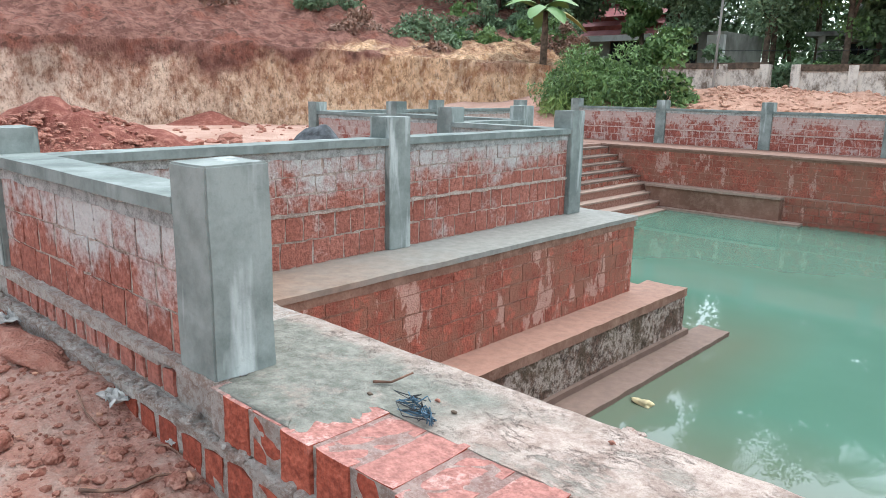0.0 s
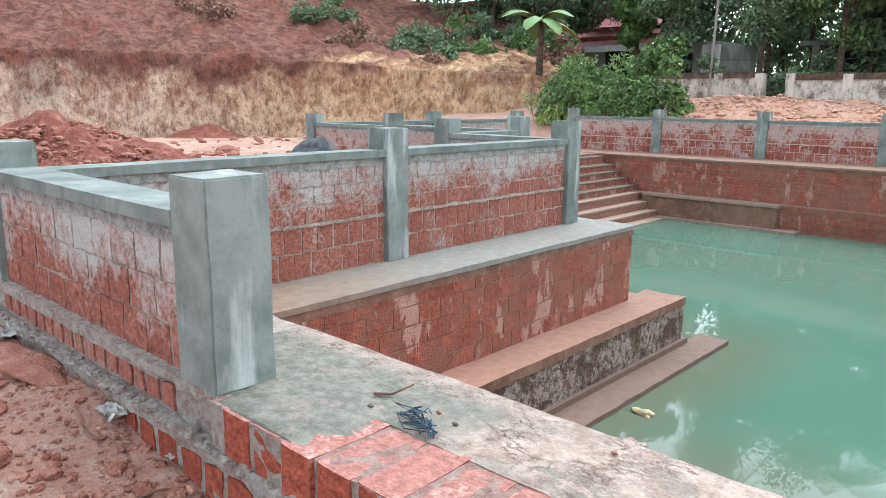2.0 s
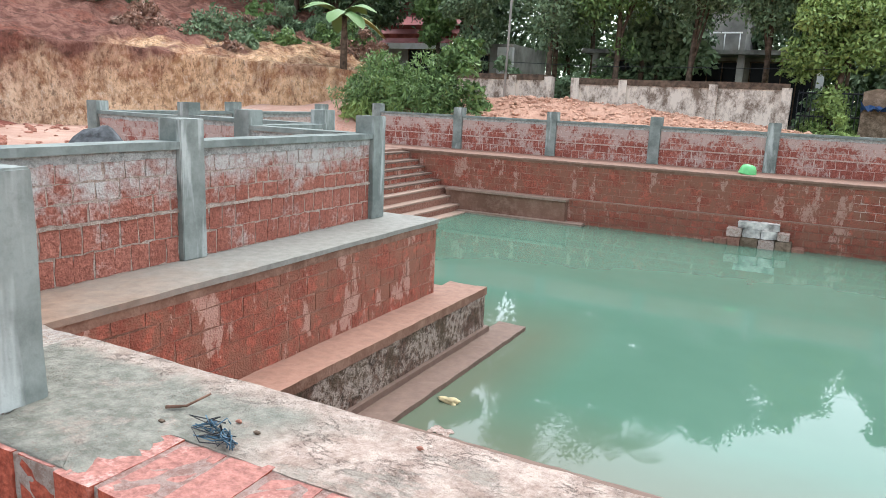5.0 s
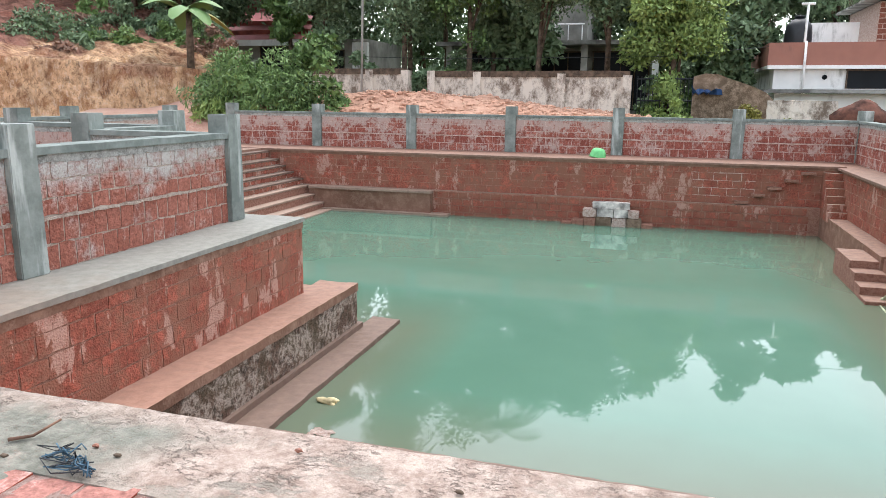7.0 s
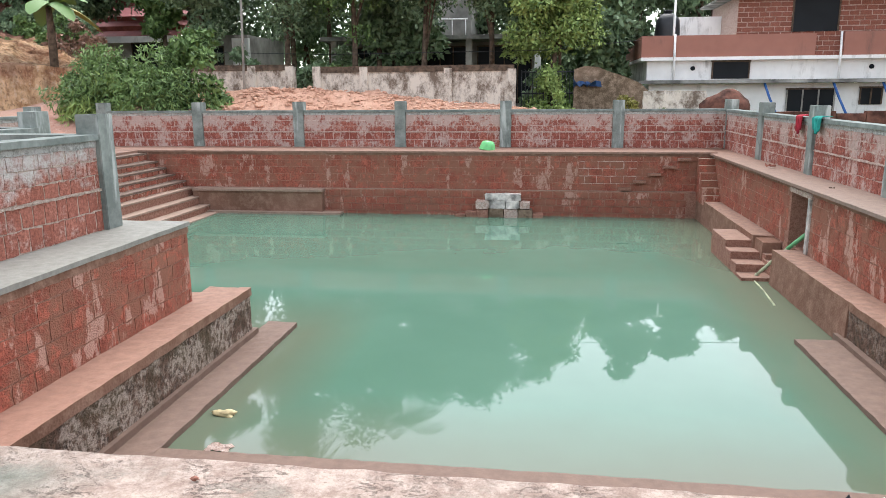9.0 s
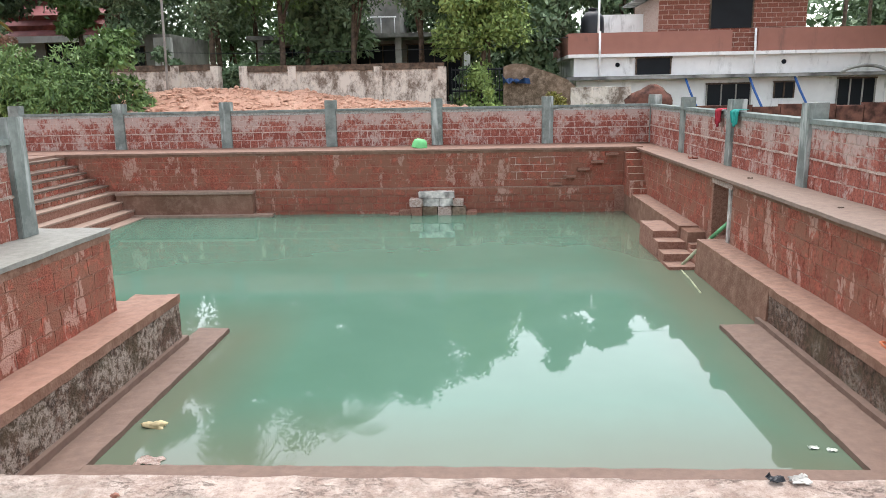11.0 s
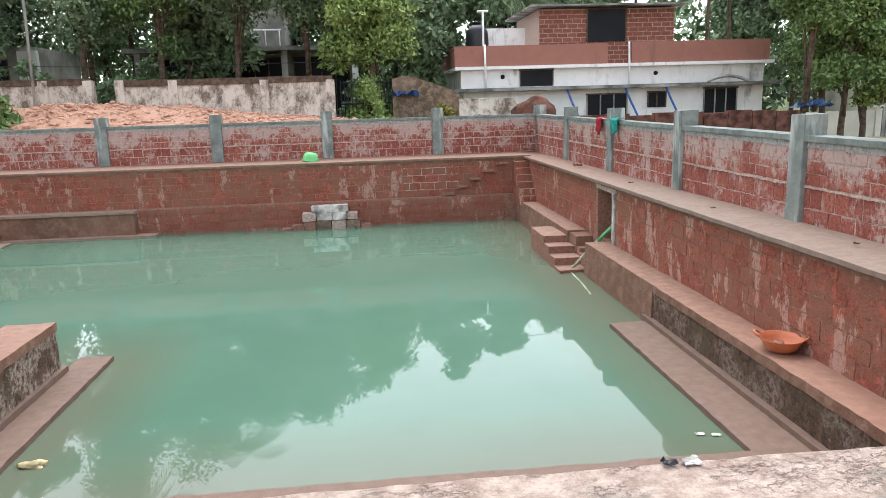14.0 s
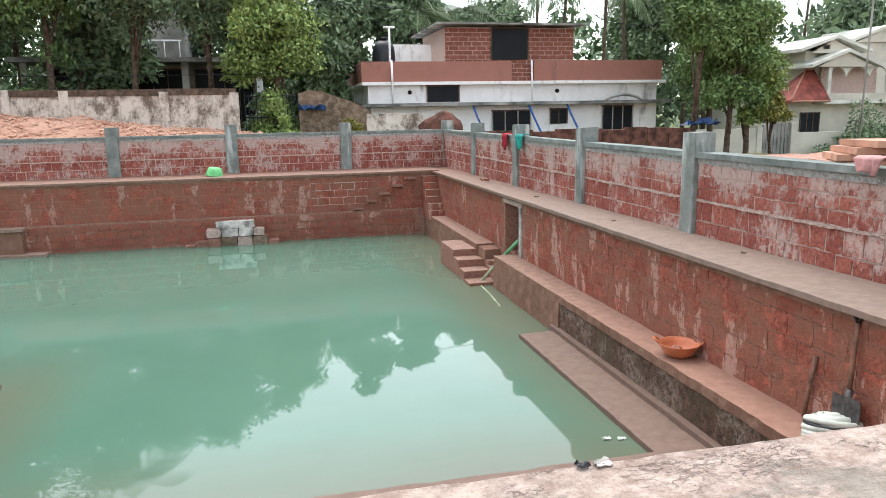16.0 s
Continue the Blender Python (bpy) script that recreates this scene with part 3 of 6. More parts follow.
wall_west = structure(slab("wall_west", -2.4, -1.215, 0.0, 6.07, -3, -0.44, MORTAR_RED, cell=0.4, rough=0.001), "dark red laterite retaining wall of the pool", "wall")
west_ledge = structure(slab("ledge_west", -2.45, -1.185, -0.02, 6.10, -0.44, LEDGE_Z, LEDGE_WEST, cell=0.16, rough=0.008), "grey cement ledge turning muddy brown", "ledge")
wall_recess = structure(slab("wall_recess", -9.0, -2.4, 5.2, 6.07, -3, -0.44, MORTAR_RED, cell=0.5), "laterite wall of the stair recess", "wall")
structure(slab("ledge_recess", -9.0, -2.45, 5.2, 6.10, -0.44, LEDGE_Z - 0.004, LEDGE, cell=0.3), "cement ledge beside the stair recess", "ledge")
structure(slab("platform", -9.5, -3.6, 6.1, 7.4, -3, LEDGE_Z - 0.004, LEDGE, cell=0.4), "cement platform at the stair head", "ledge")
bench_west = structure(slab("bench_west", -1.3, -0.755, 0.3, 6.72, -3, BENCH_Z, BENCH_FACE, cell=0.12, rough=0.012, top=BENCH_TOP), "clay-stained cement bench with a mossy rubble face", "bench")
structure(slab("bench_edge_west", -0.9, -0.74, 0.3, 6.74, -1.47, BENCH_Z + 0.004, MUD, cell=0.1, rough=0.01, top=BENCH_TOP), "mud-plastered bench edge", "ledge")
structure(slab("bench_lip_west", -0.9, -0.70, 0.3, 6.80, -3, -1.93, STEP_TOP, cell=0.2), "narrow cement lip along the bench foot", "ledge")
structure(slab("bench_recess", -5.8, -1.3, 6.0, 6.55, -3, BENCH_Z - 0.03, BENCH_FACE, cell=0.3, top=BENCH_TOP), "cement bench along the recess", "bench")
structure(slab("step_west", -0.75, -0.335, 0.3, 7.27, -3, STEP_Z, STEP_TOP, cell=0.12, rough=0.014), "low wet brown step at the water's edge", "step")

wall_near = structure(slab("wall_near", -2.2, 8.2, -0.762, -0.01, -3, -0.065, MUDDY, cell=0.4), "laterite and mortar base wall", "wall")
coping = structure(slab("coping", 0.2, 8.2, -0.475, 0.0, -0.07, 0.0, COPING, cell=0.07, rough=0.009), "rough pale pinkish plaster coping", "coping")
structure(slab("coping_west", -2.2, 0.2, -0.785, 0.0, -0.065, -0.004, MUDDY, cell=0.1, rough=0.012), "rough grey mortar bed under the fence", "coping")
structure(slab("bench_near", -0.9, 7.2, 0.0, 2.25, -3, BENCH_Z - 0.05, BENCH_FACE, cell=0.3, top=BENCH_TOP), "clay-stained bench below the coping", "bench")
structure(slab("step_near", -0.4, 6.6, 2.25, 3.62, -3, STEP_Z + 0.005, STEP_TOP, cell=0.13, rough=0.016), "low wet brown step at the water's edge", "step")

wall_east = structure(empty("wall_east"), "red laterite retaining wall with a small doorway", "wall")
for y0, y1, z0, z1 in ((-0.7, 10.12, -3, -0.44), (10.98, 18.9, -3, -0.44), (10.12, 10.98, -3, -1.50), (10.12, 10.98, -0.60, -0.44)):
    slab("wall_core", 7.22, 8.1, y0, y1, z0, z1, MORTAR_RED, wall_east, cell=0.5, rough=0.001)
# black plate: the doorway's inner shade put into colour
slab("niche_back", 7.75, 7.8, 10.12, 10.98, -1.5, -0.6, DARK, wall_east)
slab("door_jamb", 7.19, 7.5, 10.06, 10.17, -1.50, -0.58, PALE_STONE, wall_east, "pale cement door jamb", cell=0.15)
slab("door_jamb", 7.19, 7.5, 10.93, 11.03, -1.50, -0.58, MORTAR_RED, wall_east, cell=0.15)
slab("lintel", 7.19, 7.5, 10.02, 11.06, -0.58, -0.50, MORTAR_PALE, wall_east, "cement lintel", cell=0.2)
slab("door_leaf", 7.55, 7.6, 10.45, 10.93, -1.48, -0.62, GREY_WALL, wall_east, "grey weathered door leaf", cell=0.3)
structure(slab("ledge_east", 7.12, 8.3, -0.7, 18.9, -0.46, LEDGE_Z - 0.02, LEDGE, cell=0.2, rough=0.008), "cement ledge along the pool", "ledge")
structure(slab("bench_east", 6.81, 7.4, 0.2, 10.4, -3, -1.48, BENCH_FACE, cell=0.13, rough=0.014, top=BENCH_TOP), "clay-stained bench with a mossy rubble face", "bench")
structure(slab("bench_edge_east", 6.795, 7.05, 0.3, 10.42, -1.58, -1.476, MUD, cell=0.1, rough=0.012, top=BENCH_TOP), "mud-plastered bench edge", "ledge")
structure(slab("bench_lip_east", 6.725, 7.0, 0.4, 7.5, -3, -1.94, STEP_TOP, cell=0.2), "narrow cement lip along the bench foot", "ledge")
structure(slab("step_east", 6.225, 6.9, 2.4, 7.37, -3, STEP_Z, STEP_TOP, cell=0.12, rough=0.014), "low wet brown step at the water's edge", "step")
structure(slab("bench_corner", 6.84, 7.4, 11.75, 17.05, -3, -1.49, MUD, cell=0.15, rough=0.012, top=BENCH_TOP), "clay-stained bench below the corner stair", "bench")


def battered(name, y0, y1, x_top, x_foot, z_top, mat, label):
    n, verts, faces = 40, [], []
    prof = [(7.2, z_top), (x_top, z_top), ((x_top + x_foot) / 2, (z_top - 2.1) / 2), (x_foot, -2.1), (x_foot, -3), (7.2, -3)]
    for i in range(n + 1):
        y = y0 + (y1 - y0) * i / n
        for x, z in prof:
            p = Vector((x, y, z))
            verts.append(p + noise.noise_vector(p * 4.5) * 0.015)
    k = len(prof)
    for i in range(n):
        for j in range(k):
            a, b = i * k + j, i * k + (j + 1) % k
            faces.append((a, b, b + k, a + k))
    faces += [tuple(range(k))[::-1], tuple(range(n * k, n * k + k))]
    return structure(add(name, mesh_of(name, verts, faces, mat)), label, "wall")


battered("batter_east", 7.3, 10.40, 6.795, 6.775, -1.53, MUD, "sloping mossy rubble foot of the pool wall")
battered("batter_corner", 11.3, 16.98, 6.89, 6.87, -1.53, MUD, "muddy rubble foot of the pool wall")

wall_far = structure(slab("wall_far", -8.6, 7.6, 17.035, 18.95, -3, -0.44, MORTAR_RED, cell=0.5, rough=0.001), "red laterite retaining wall with pale patches", "wall")
structure(slab("ledge_far", -12.0, 7.3, 16.985, 18.95, -0.44, LEDGE_Z + 0.003, LEDGE, cell=0.25, rough=0.008), "muddy cement ledge along the pool", "ledge")
foot_far = structure(slab("foot_far", -2.95, 6.9, 16.90, 17.2, -3, -1.39, MORTAR_RED, cell=0.3, rough=0.002, top=PALE_STEP), "rubble foot of the pool wall", "wall")
plinth = structure(slab("plinth_far", -6.6, -2.92, 16.70, 17.2, -3, -1.41, MUD, cell=0.15, top=PALE_STEP), "mossy rubble plinth with a cement top", "bench")
structure(slab("plinth_cap", -6.6, -2.88, 16.64, 17.04, -1.46, -1.395, PALE_STEP, cell=0.2), "thin brown cement cap", "ledge")
structure(slab("plinth_step", -6.2, -2.38, 16.5, 16.9, -3, -2.0, PALE_STEP, cell=0.2, rough=0.012), "pale low step at the water's edge", "step")

for name, box in (("ledge_skirt_west", (-1.24, -1.203, 0.0, 6.085, -0.52, -0.44)), ("ledge_skirt_far", (-8.0, 7.3, 17.02, 17.06, -0.50, -0.441)), ("ledge_skirt_east", (7.202, 7.24, 0.0, 17.0, -0.53, -0.441))):
    structure(slab(name, *box, MUD, cell=0.07, rough=0.014), "smeared cement skirt below the ledge", "skirt")

# ---- wide stair at the west end ----
NOSINGS = [(-8.03, -0.46), (-7.71, -0.68), (-7.49, -0.86), (-7.23, -1.04), (-6.93, -1.22), (-6.70, -1.40), (-6.43, -1.63), (-6.12, -1.85), (-5.80, -2.03)]
stair = structure(empty("stair_west"), "wide laterite stair with worn cement treads down to the water", "stair")
for i, (x, z) in enumerate(NOSINGS):
    slab("tread", -8.6 if i == 0 else NOSINGS[i - 1][0] - 0.3, x, 6.1, 17.0, z - 0.045, z, STEP_TOP if i < 5 else PALE_STEP, stair, cell=0.3, rough=0.008)
    slab("riser", -8.6, x - 0.03, 6.1, 17.0, -3.0, z - 0.045, MORTAR_PALE if i < 5 else MORTAR_RED, stair, cell=0.8)
    if i < 5:
        drop = z - NOSINGS[i + 1][1] - 0.045
        brick_rows(stair, pose(x - 0.03, 6.2, 0, 0, 0, 90), 10.8, z - 0.045 - drop, 1, drop, 0.28, BRICK_POOL, 0.03)
slab("landing", -12.0, -8.3, 5.3, 17.0, -0.7, LEDGE_Z - 0.006, LEDGE, stair, cell=0.6)

# ---- corner stair and small stairs on the east side ----
corner_stair = structure(empty("stair_corner"), "narrow steep laterite stair in the pool corner", "stair")
for i in range(6):
    slab("tread", 6.83, 7.3, 16.98 - 0.16 * (i + 1), 17.03, -0.60 - 0.165 * i - 0.16, -0.53 - 0.165 * i, BRICK_POOL, corner_stair, cell=0.2, top=PALE_STEP)
water_stair = structure(empty("stair_water"), "four worn laterite steps running down into the water", "stair")
for i in range(4):
    slab("tread", 6.38, 6.92, 10.55 + 0.42 * i, 12.9, -3.0, -2.0 + 0.135 * i, MORTAR_RED, water_stair, cell=0.2, rough=0.012, top=BENCH_TOP)
slab("base", 6.45, 6.95, 12.6, 13.1, -3.0, -1.75, BENCH_FACE, water_stair, cell=0.2)
door_stair = structure(empty("stair_door"), "two laterite steps beside the small doorway", "stair")
slab("tread", 6.90, 7.33, 11.1, 11.8, -3.0, -1.72, MORTAR_RED, door_stair, cell=0.2, top=BENCH_TOP)
slab("tread", 6.92, 7.33, 11.35, 11.8, -1.75, -1.59, MORTAR_RED, door_stair, cell=0.2, top=BENCH_TOP)
slab("tread", 6.88, 7.33, 10.3, 11.2, -3.0, -1.80, MORTAR_RED, door_stair, cell=0.2, top=BENCH_TOP)

# stepping blocks that jut from the far wall beside the corner
for i in range(5):
    slab("stepping_block", 6.35 - 0.36 * i, 6.66 - 0.36 * i, 16.90, 17.06, -0.60 - 0.19 * i, -0.54 - 0.19 * i, MORTAR_RED, wall_far, top=LEDGE, cell=0.15)

# ---- pale stone bathing block at the far wall ----
block = tagged(empty("bathing_block"), "whitewashed stacked stone block at the waterline", "stone block")
slab("capstone", 1.5, 2.42, 16.60, 16.98, -1.62, -1.46, PALE_STONE, block, cell=0.08, rough=0.022)
for x0, x1, z0, z1, mat in ((1.26, 1.60, -1.83, -1.64, MORTAR_PALE), (1.62, 2.02, -1.83, -1.63, PALE_STONE), (2.04, 2.38, -1.82, -1.63, PALE_STONE), (2.40, 2.66, -1.83, -1.66, MORTAR_PALE), (1.30, 1.58, -2.2, -1.85, MORTAR_RED), (1.60, 1.98, -2.2, -1.84, MOSSY), (2.0, 2.34, -2.2, -1.84, MORTAR_PALE), (2.36, 2.72, -2.2, -1.85, MOSSY), (1.0, 1.28, -2.2, -1.93, MORTAR_RED), (2.74, 3.0, -2.2, -1.97, MORTAR_RED), (0.72, 0.98, -2.2, -2.01, MORTAR_RED)):
    slab("stone", x0, x1, 16.56 + 0.03 * math.sin(x0 * 9), 16.96, z0, z1, mat, block, cell=0.09, rough=0.03)


# ---- fences ----
def post(parent, x, z0, z1, width=0.28, y0=-0.03, label=""):
    bm = bmesh.new()
    bmesh.ops.create_cube(bm, size=1)
    for v in bm.verts:
        s = 1.0 if v.co.z < 0 else 0.985
        v.co = Vector((x + width / 2 + v.co.x * width * s, y0 + width / 2 + v.co.y * width * s, (z0 + z1) / 2 + v.co.z * (z1 - z0)))
    bmesh.ops.subdivide_edges(bm, edges=bm.edges[:], cuts=3, use_grid_fill=True)
    for v in bm.verts:
        v.co += noise.noise_vector(v.co * 4 + Vector((x, z1, 0))) * 0.006
    bmesh.ops.bevel(bm, geom=[e for e in bm.edges if e.calc_face_angle(0) > 0.9], offset=0.008, segments=2, affect="EDGES")
    return part("post", bm, CEMENT, parent, label)


def fence_bay(parent, x0, x1, z0, rail_top, height, band, brick_w=0.25, mat=None, mortar=None, bricks=True):
    """One bay between two posts: a block wall on a bed, a mortar band and a cement rail."""
    panel = slab("panel", x0, x1, 0.03, 0.22, z0, rail_top - 0.05, mortar or MORTAR_PALE, parent, cell=0.4, rough=0.0006)
    slab("rail", x0 - 0.01, x1 + 0.01, -0.018, 0.25, rail_top - 0.065, rail_top, RAIL, parent, cell=0.2, rough=0.006)
    mat = mat or BRICK_FENCE
    if band:
        slab("mortar_band", x0, x1, 0.010, 0.05, band - 0.013, band + 0.013, mortar or MORTAR_PALE, parent, cell=0.06, rough=0.016)
    slab("cement_strip", x0, x1, 0.016, 0.2, rail_top - 0.14, rail_top - 0.06, SMEAR, parent, cell=0.05, rough=0.02)
    if bricks:
        m = pose(x0, 0.03, 0)
        low = (band or z0) - z0
        if band:
            brick_rows(panel, m, x1 - x0, z0, 2, low / 2, brick_w * 0.85, mat, 0.016, 0.006)
        top = rail_top - 0.13
        start = (band + 0.012) if band else z0
        n = max(1, round((top - start) / 0.17))
        brick_rows(panel, m, x1 - x0, start, n, (top - start) / n, brick_w, mat, 0.013, 0.005)


west_fence = tagged(empty("fence", pose(-1.864, 0, 0, 0, 0, 90)), "unfinished laterite block fence with grey cement posts and rail", "fence", "fences round the pool")
for x, top in ((2.457, 0.87), (5.49, 0.893)):
    post(west_fence, x, LEDGE_Z, top)
fence_bay(west_fence, -0.49, 2.457, LEDGE_Z, 0.675, 0.2, 0.065, 0.205, BRICK_WEST, ROUGHCAST)
fence_bay(west_fence, 2.737, 5.49, LEDGE_Z, 0.675, 0.2, 0.065, 0.205, BRICK_WEST, ROUGHCAST)

near_fence = tagged(empty("fence", pose(0, -0.767, 0)), "low laterite fence between two thick cement posts", "fence", "fences round the pool")
post(near_fence, 0.42, -0.004, 0.845, 0.28, -0.015, "thick grey cement post with pale drips")
post(near_fence, -2.14, -0.004, 0.86, 0.28, -0.015)
fence_bay(near_fence, -1.88, 0.42, 0.0, 0.70, 0.2, None, 0.24, BRICK_WEST, ROUGHCAST)
slab("base_bed", -2.2, 0.70, -0.022, 0.1, -0.04, 0.008, MUDDY, near_fence, cell=0.03, rough=0.02)

recess_fence = tagged(empty("fence", pose(0, 5.43, 0)), "short laterite fence with a cement post beside the stair", "fence", "fences round the pool")
post(recess_fence, -4.05, LEDGE_Z, 0.88)
fence_bay(recess_fence, -3.77, -2.14, LEDGE_Z, 0.675, 0.2, 0.065)
side_fence = tagged(empty("fence", pose(-3.77, 0, 0, 0, 0, 90)), "short laterite fence running to the stair head", "fence", "fences round the pool")
fence_bay(side_fence, 5.72, 7.06, LEDGE_Z, 0.675, 0.2, 0.065)
head_fence = tagged(empty("fence", pose(0, 7.09, 0)), "laterite block fence with cement posts at the stair head", "fence", "fences round the pool")
for x, top in ((-4.05, 0.89), (-6.95, 0.89), (-9.35, 0.83)):
    post(head_fence, x, LEDGE_Z, top)
fence_bay(head_fence, -6.67, -4.05, LEDGE_Z, 0.675, 0.2, 0.065)
fence_bay(head_fence, -9.07, -6.95, LEDGE_Z, 0.65, 0.2, 0.065)
landing_fence = tagged(empty("fence", pose(-9.07, 0, 0, 0, 0, 90)), "laterite fence with cement posts at the stair landing", "fence", "fences round the pool")
for x in (10.6, 13.95):
    post(landing_fence, x, LEDGE_Z, 0.86)
fence_bay(landing_fence, 7.4, 10.6, LEDGE_Z, 0.65, 0.2, 0.065, bricks=False)
fence_bay(landing_fence, 10.88, 13.95, LEDGE_Z, 0.65, 0.2, 0.065, bricks=False)

far_fence = tagged(empty("fence", pose(0, 18.5, 0)), "laterite block fence with grey cement posts and rail", "fence", "fences round the pool")
FAR = [-10.42, -7.36, -4.257, -1.244, 1.75, 4.83]
for x in FAR + [7.79]:
    post(far_fence, x, LEDGE_Z, 0.90, 0.31)
for a, b in zip(FAR, FAR[1:] + [7.79]):
    fence_bay(far_fence, a + 0.31, b, LEDGE_Z, 0.66, 0.2, 0.04, 0.29)
east_fence = tagged(empty("fence", pose(7.944, 0, -0.105, 0, 0, -89.5) @ pose(0, 0, 0, 0, 0.35, 0)), "laterite block fence with tall grey cement posts", "fence", "fences round the pool")
EAST = [-0.5, 2.64, 5.78, 8.93, 12.08, 15.21]
for y in EAST:
    post(east_fence, -y - 0.28, LEDGE_Z - 0.05, 0.87)
for a, b in zip(EAST, EAST[1:] + [18.5]):
    fence_bay(east_fence, -b, -a - 0.28, LEDGE_Z - 0.02, 0.64, 0.2, 0.07, 0.26)

# ---- red blocks along the outer edge of the coping ----
for k, x in enumerate(np.arange(0.81, 6.45, 0.19)):
    ob = add("brick", slab_data(0, 0.163, 0, 0.35, 0, 0.185, BRICK_COPING, 0.04, 0.007, "brick", BRICK_TOP), wall_near) if k < 1 else add("brick", first_block, wall_near)
    first_block = ob.data if k < 1 else first_block
    ob.matrix_local = pose(x, -0.815 + 0.008 * math.sin(k * 2.1), -0.188 + 0.002 * math.sin(k * 3.3), 0, 0, 1.2 * math.sin(k * 1.9))
structure(slab("block_joint", 0.70, 6.6, -0.808, -0.455, -0.19, -0.005, MUDDY, cell=0.06, rough=0.004, top=JOINT_TOP), "grey mortar between the coping blocks", "mortar")
structure(slab("mortar_shelf", -2.2, 6.6, -0.838, -0.70, -0.235, -0.198, MUDDY, cell=0.03, rough=0.026), "rough squeezed-out mortar course", "mortar")
brick_rows(wall_near, pose(-1.9, -0.752, 0), 2.3, -0.195, 1, 0.15, 0.14, BRICK_DUSTY, 0.042, 0.022)
brick_rows(wall_near, pose(-0.3, -0.80, 0), 6.9, -0.425, 1, 0.19, 0.19, BRICK_COPING, 0.04, 0.036)
structure(slab("mortar_skirt", -2.2, 6.6, -0.83, -0.70, -0.6, -0.215, MUDDY, cell=0.08, rough=0.02), "rough grey mortar skirt at the wall foot", "mortar")


def mortar_patch():
    """A thin trowelled skin that feathers out to a ragged rim."""
    verts, faces = [Vector((0.95, -0.55, 0.006))], []
    ring = 96
    for share, z in ((0.55, 0.007), (0.88, 0.004), (1.0, -0.008)):
        for k in range(ring):
            a = 2 * math.pi * k / ring
            q = 1 + 0.3 * noise.noise(Vector((math.cos(a) * 1.5, math.sin(a) * 1.5, 3))) + 0.25 * noise.noise(Vector((math.cos(a) * 5, math.sin(a) * 5, 9))) + 0.12 * noise.noise(Vector((math.cos(a) * 16, math.sin(a) * 16, 5)))
            q *= share
            p = Vector((0.98 + math.cos(a) * 0.36 * q, max(-0.795, -0.56 + math.sin(a) * 0.30 * q), z))
            verts.append(p + Vector((0, 0, 0.003 * noise.noise(p * 20))))
    for k in range(ring):
        n = (k + 1) % ring
        faces.append((0, 1 + k, 1 + n))
        for j in range(2):
            o = 1 + j * ring
            faces.append((o + k, o + ring + k, o + ring + n, o + n))
    return mesh_of("mortar_patch", verts, faces, COPING, True)


structure(add("mortar_patch", mortar_patch()), "trowelled grey cement patch beside the post", "mortar")

# ---- block courses on the pool walls ----
slab("pointing", 3.9, 5.35, 17.0333, 17.06, -1.22, -0.58, MORTAR_PALE, wall_far, "pale repointed joints", cell=0.2, rough=0.001)
brick_rows(wall_west, pose(-1.215, 0.0, 0, 0, 0, 90), 6.07, -1.38, 5, 0.187, 0.30, BRICK_POOL, 0.012, 0.005)
brick_rows(wall_far, pose(-8.0, 17.035, 0), 15.2, -1.39, 5, 0.19, 0.33, BRICK_POOL, 0.012, 0.005)
brick_rows(foot_far, pose(-2.9, 16.905, 0), 9.5, -2.15, 4, 0.185, 0.30, BRICK_POOL, 0.03, 0.02)
brick_rows(wall_east, pose(7.22, 17.0, 0, 0, 0, -90), 17.0, -1.50, 5, 0.21, 0.34, BRICK_POOL, 0.012, 0.005,
           skip=lambda x, z: 5.9 < x < 7.0 and z < -0.52)


# ---- vegetation ----
def leaf_cloud(r, clumps, per, spread, size, droop=0.3, slim=0.42):
    """Quads for leaves scattered in clumps: arrays of vertices and faces."""
    c = np.repeat(np.asarray(clumps, float), per, axis=0)
    n = len(c)
    p = c + r.normal(0, 1, (n, 3)) * spread
    d = r.normal(0, 1, (n, 3))
    d[:, 2] -= droop
    d /= np.linalg.norm(d, axis=1)[:, None]
    s = np.cross(d, r.normal(0, 1, (n, 3)))
    s /= np.linalg.norm(s, axis=1)[:, None]
    l = size * r.uniform(0.6, 1.4, n)[:, None]
    up = np.cross(d, s) * l * 0.12
    v = np.stack([p - d * l * 0.5, p + s * l * slim * 0.5 + up, p + d * l * 0.5, p - s * l * slim * 0.5 + up], axis=1).reshape(-1, 3)
    f = np.arange(n * 4).reshape(-1, 4)
    return v, f


def leaf_mesh(name, v, f, mat):
    me = bpy.data.meshes.new(name)
    me.vertices.add(len(v))
    me.vertices.foreach_set("co", np.asarray(v, np.float32).ravel())
    me.loops.add(f.size)
    me.loops.foreach_set("vertex_index", f.ravel().astype(np.int32))
    me.polygons.add(len(f))
    me.polygons.foreach_set("loop_start", np.arange(0, f.size, 4, dtype=np.int32))
    me.polygons.foreach_set("loop_total", np.full(len(f), 4, np.int32))
    me.materials.append(mat)
    me.update(calc_edges=True)
    return me


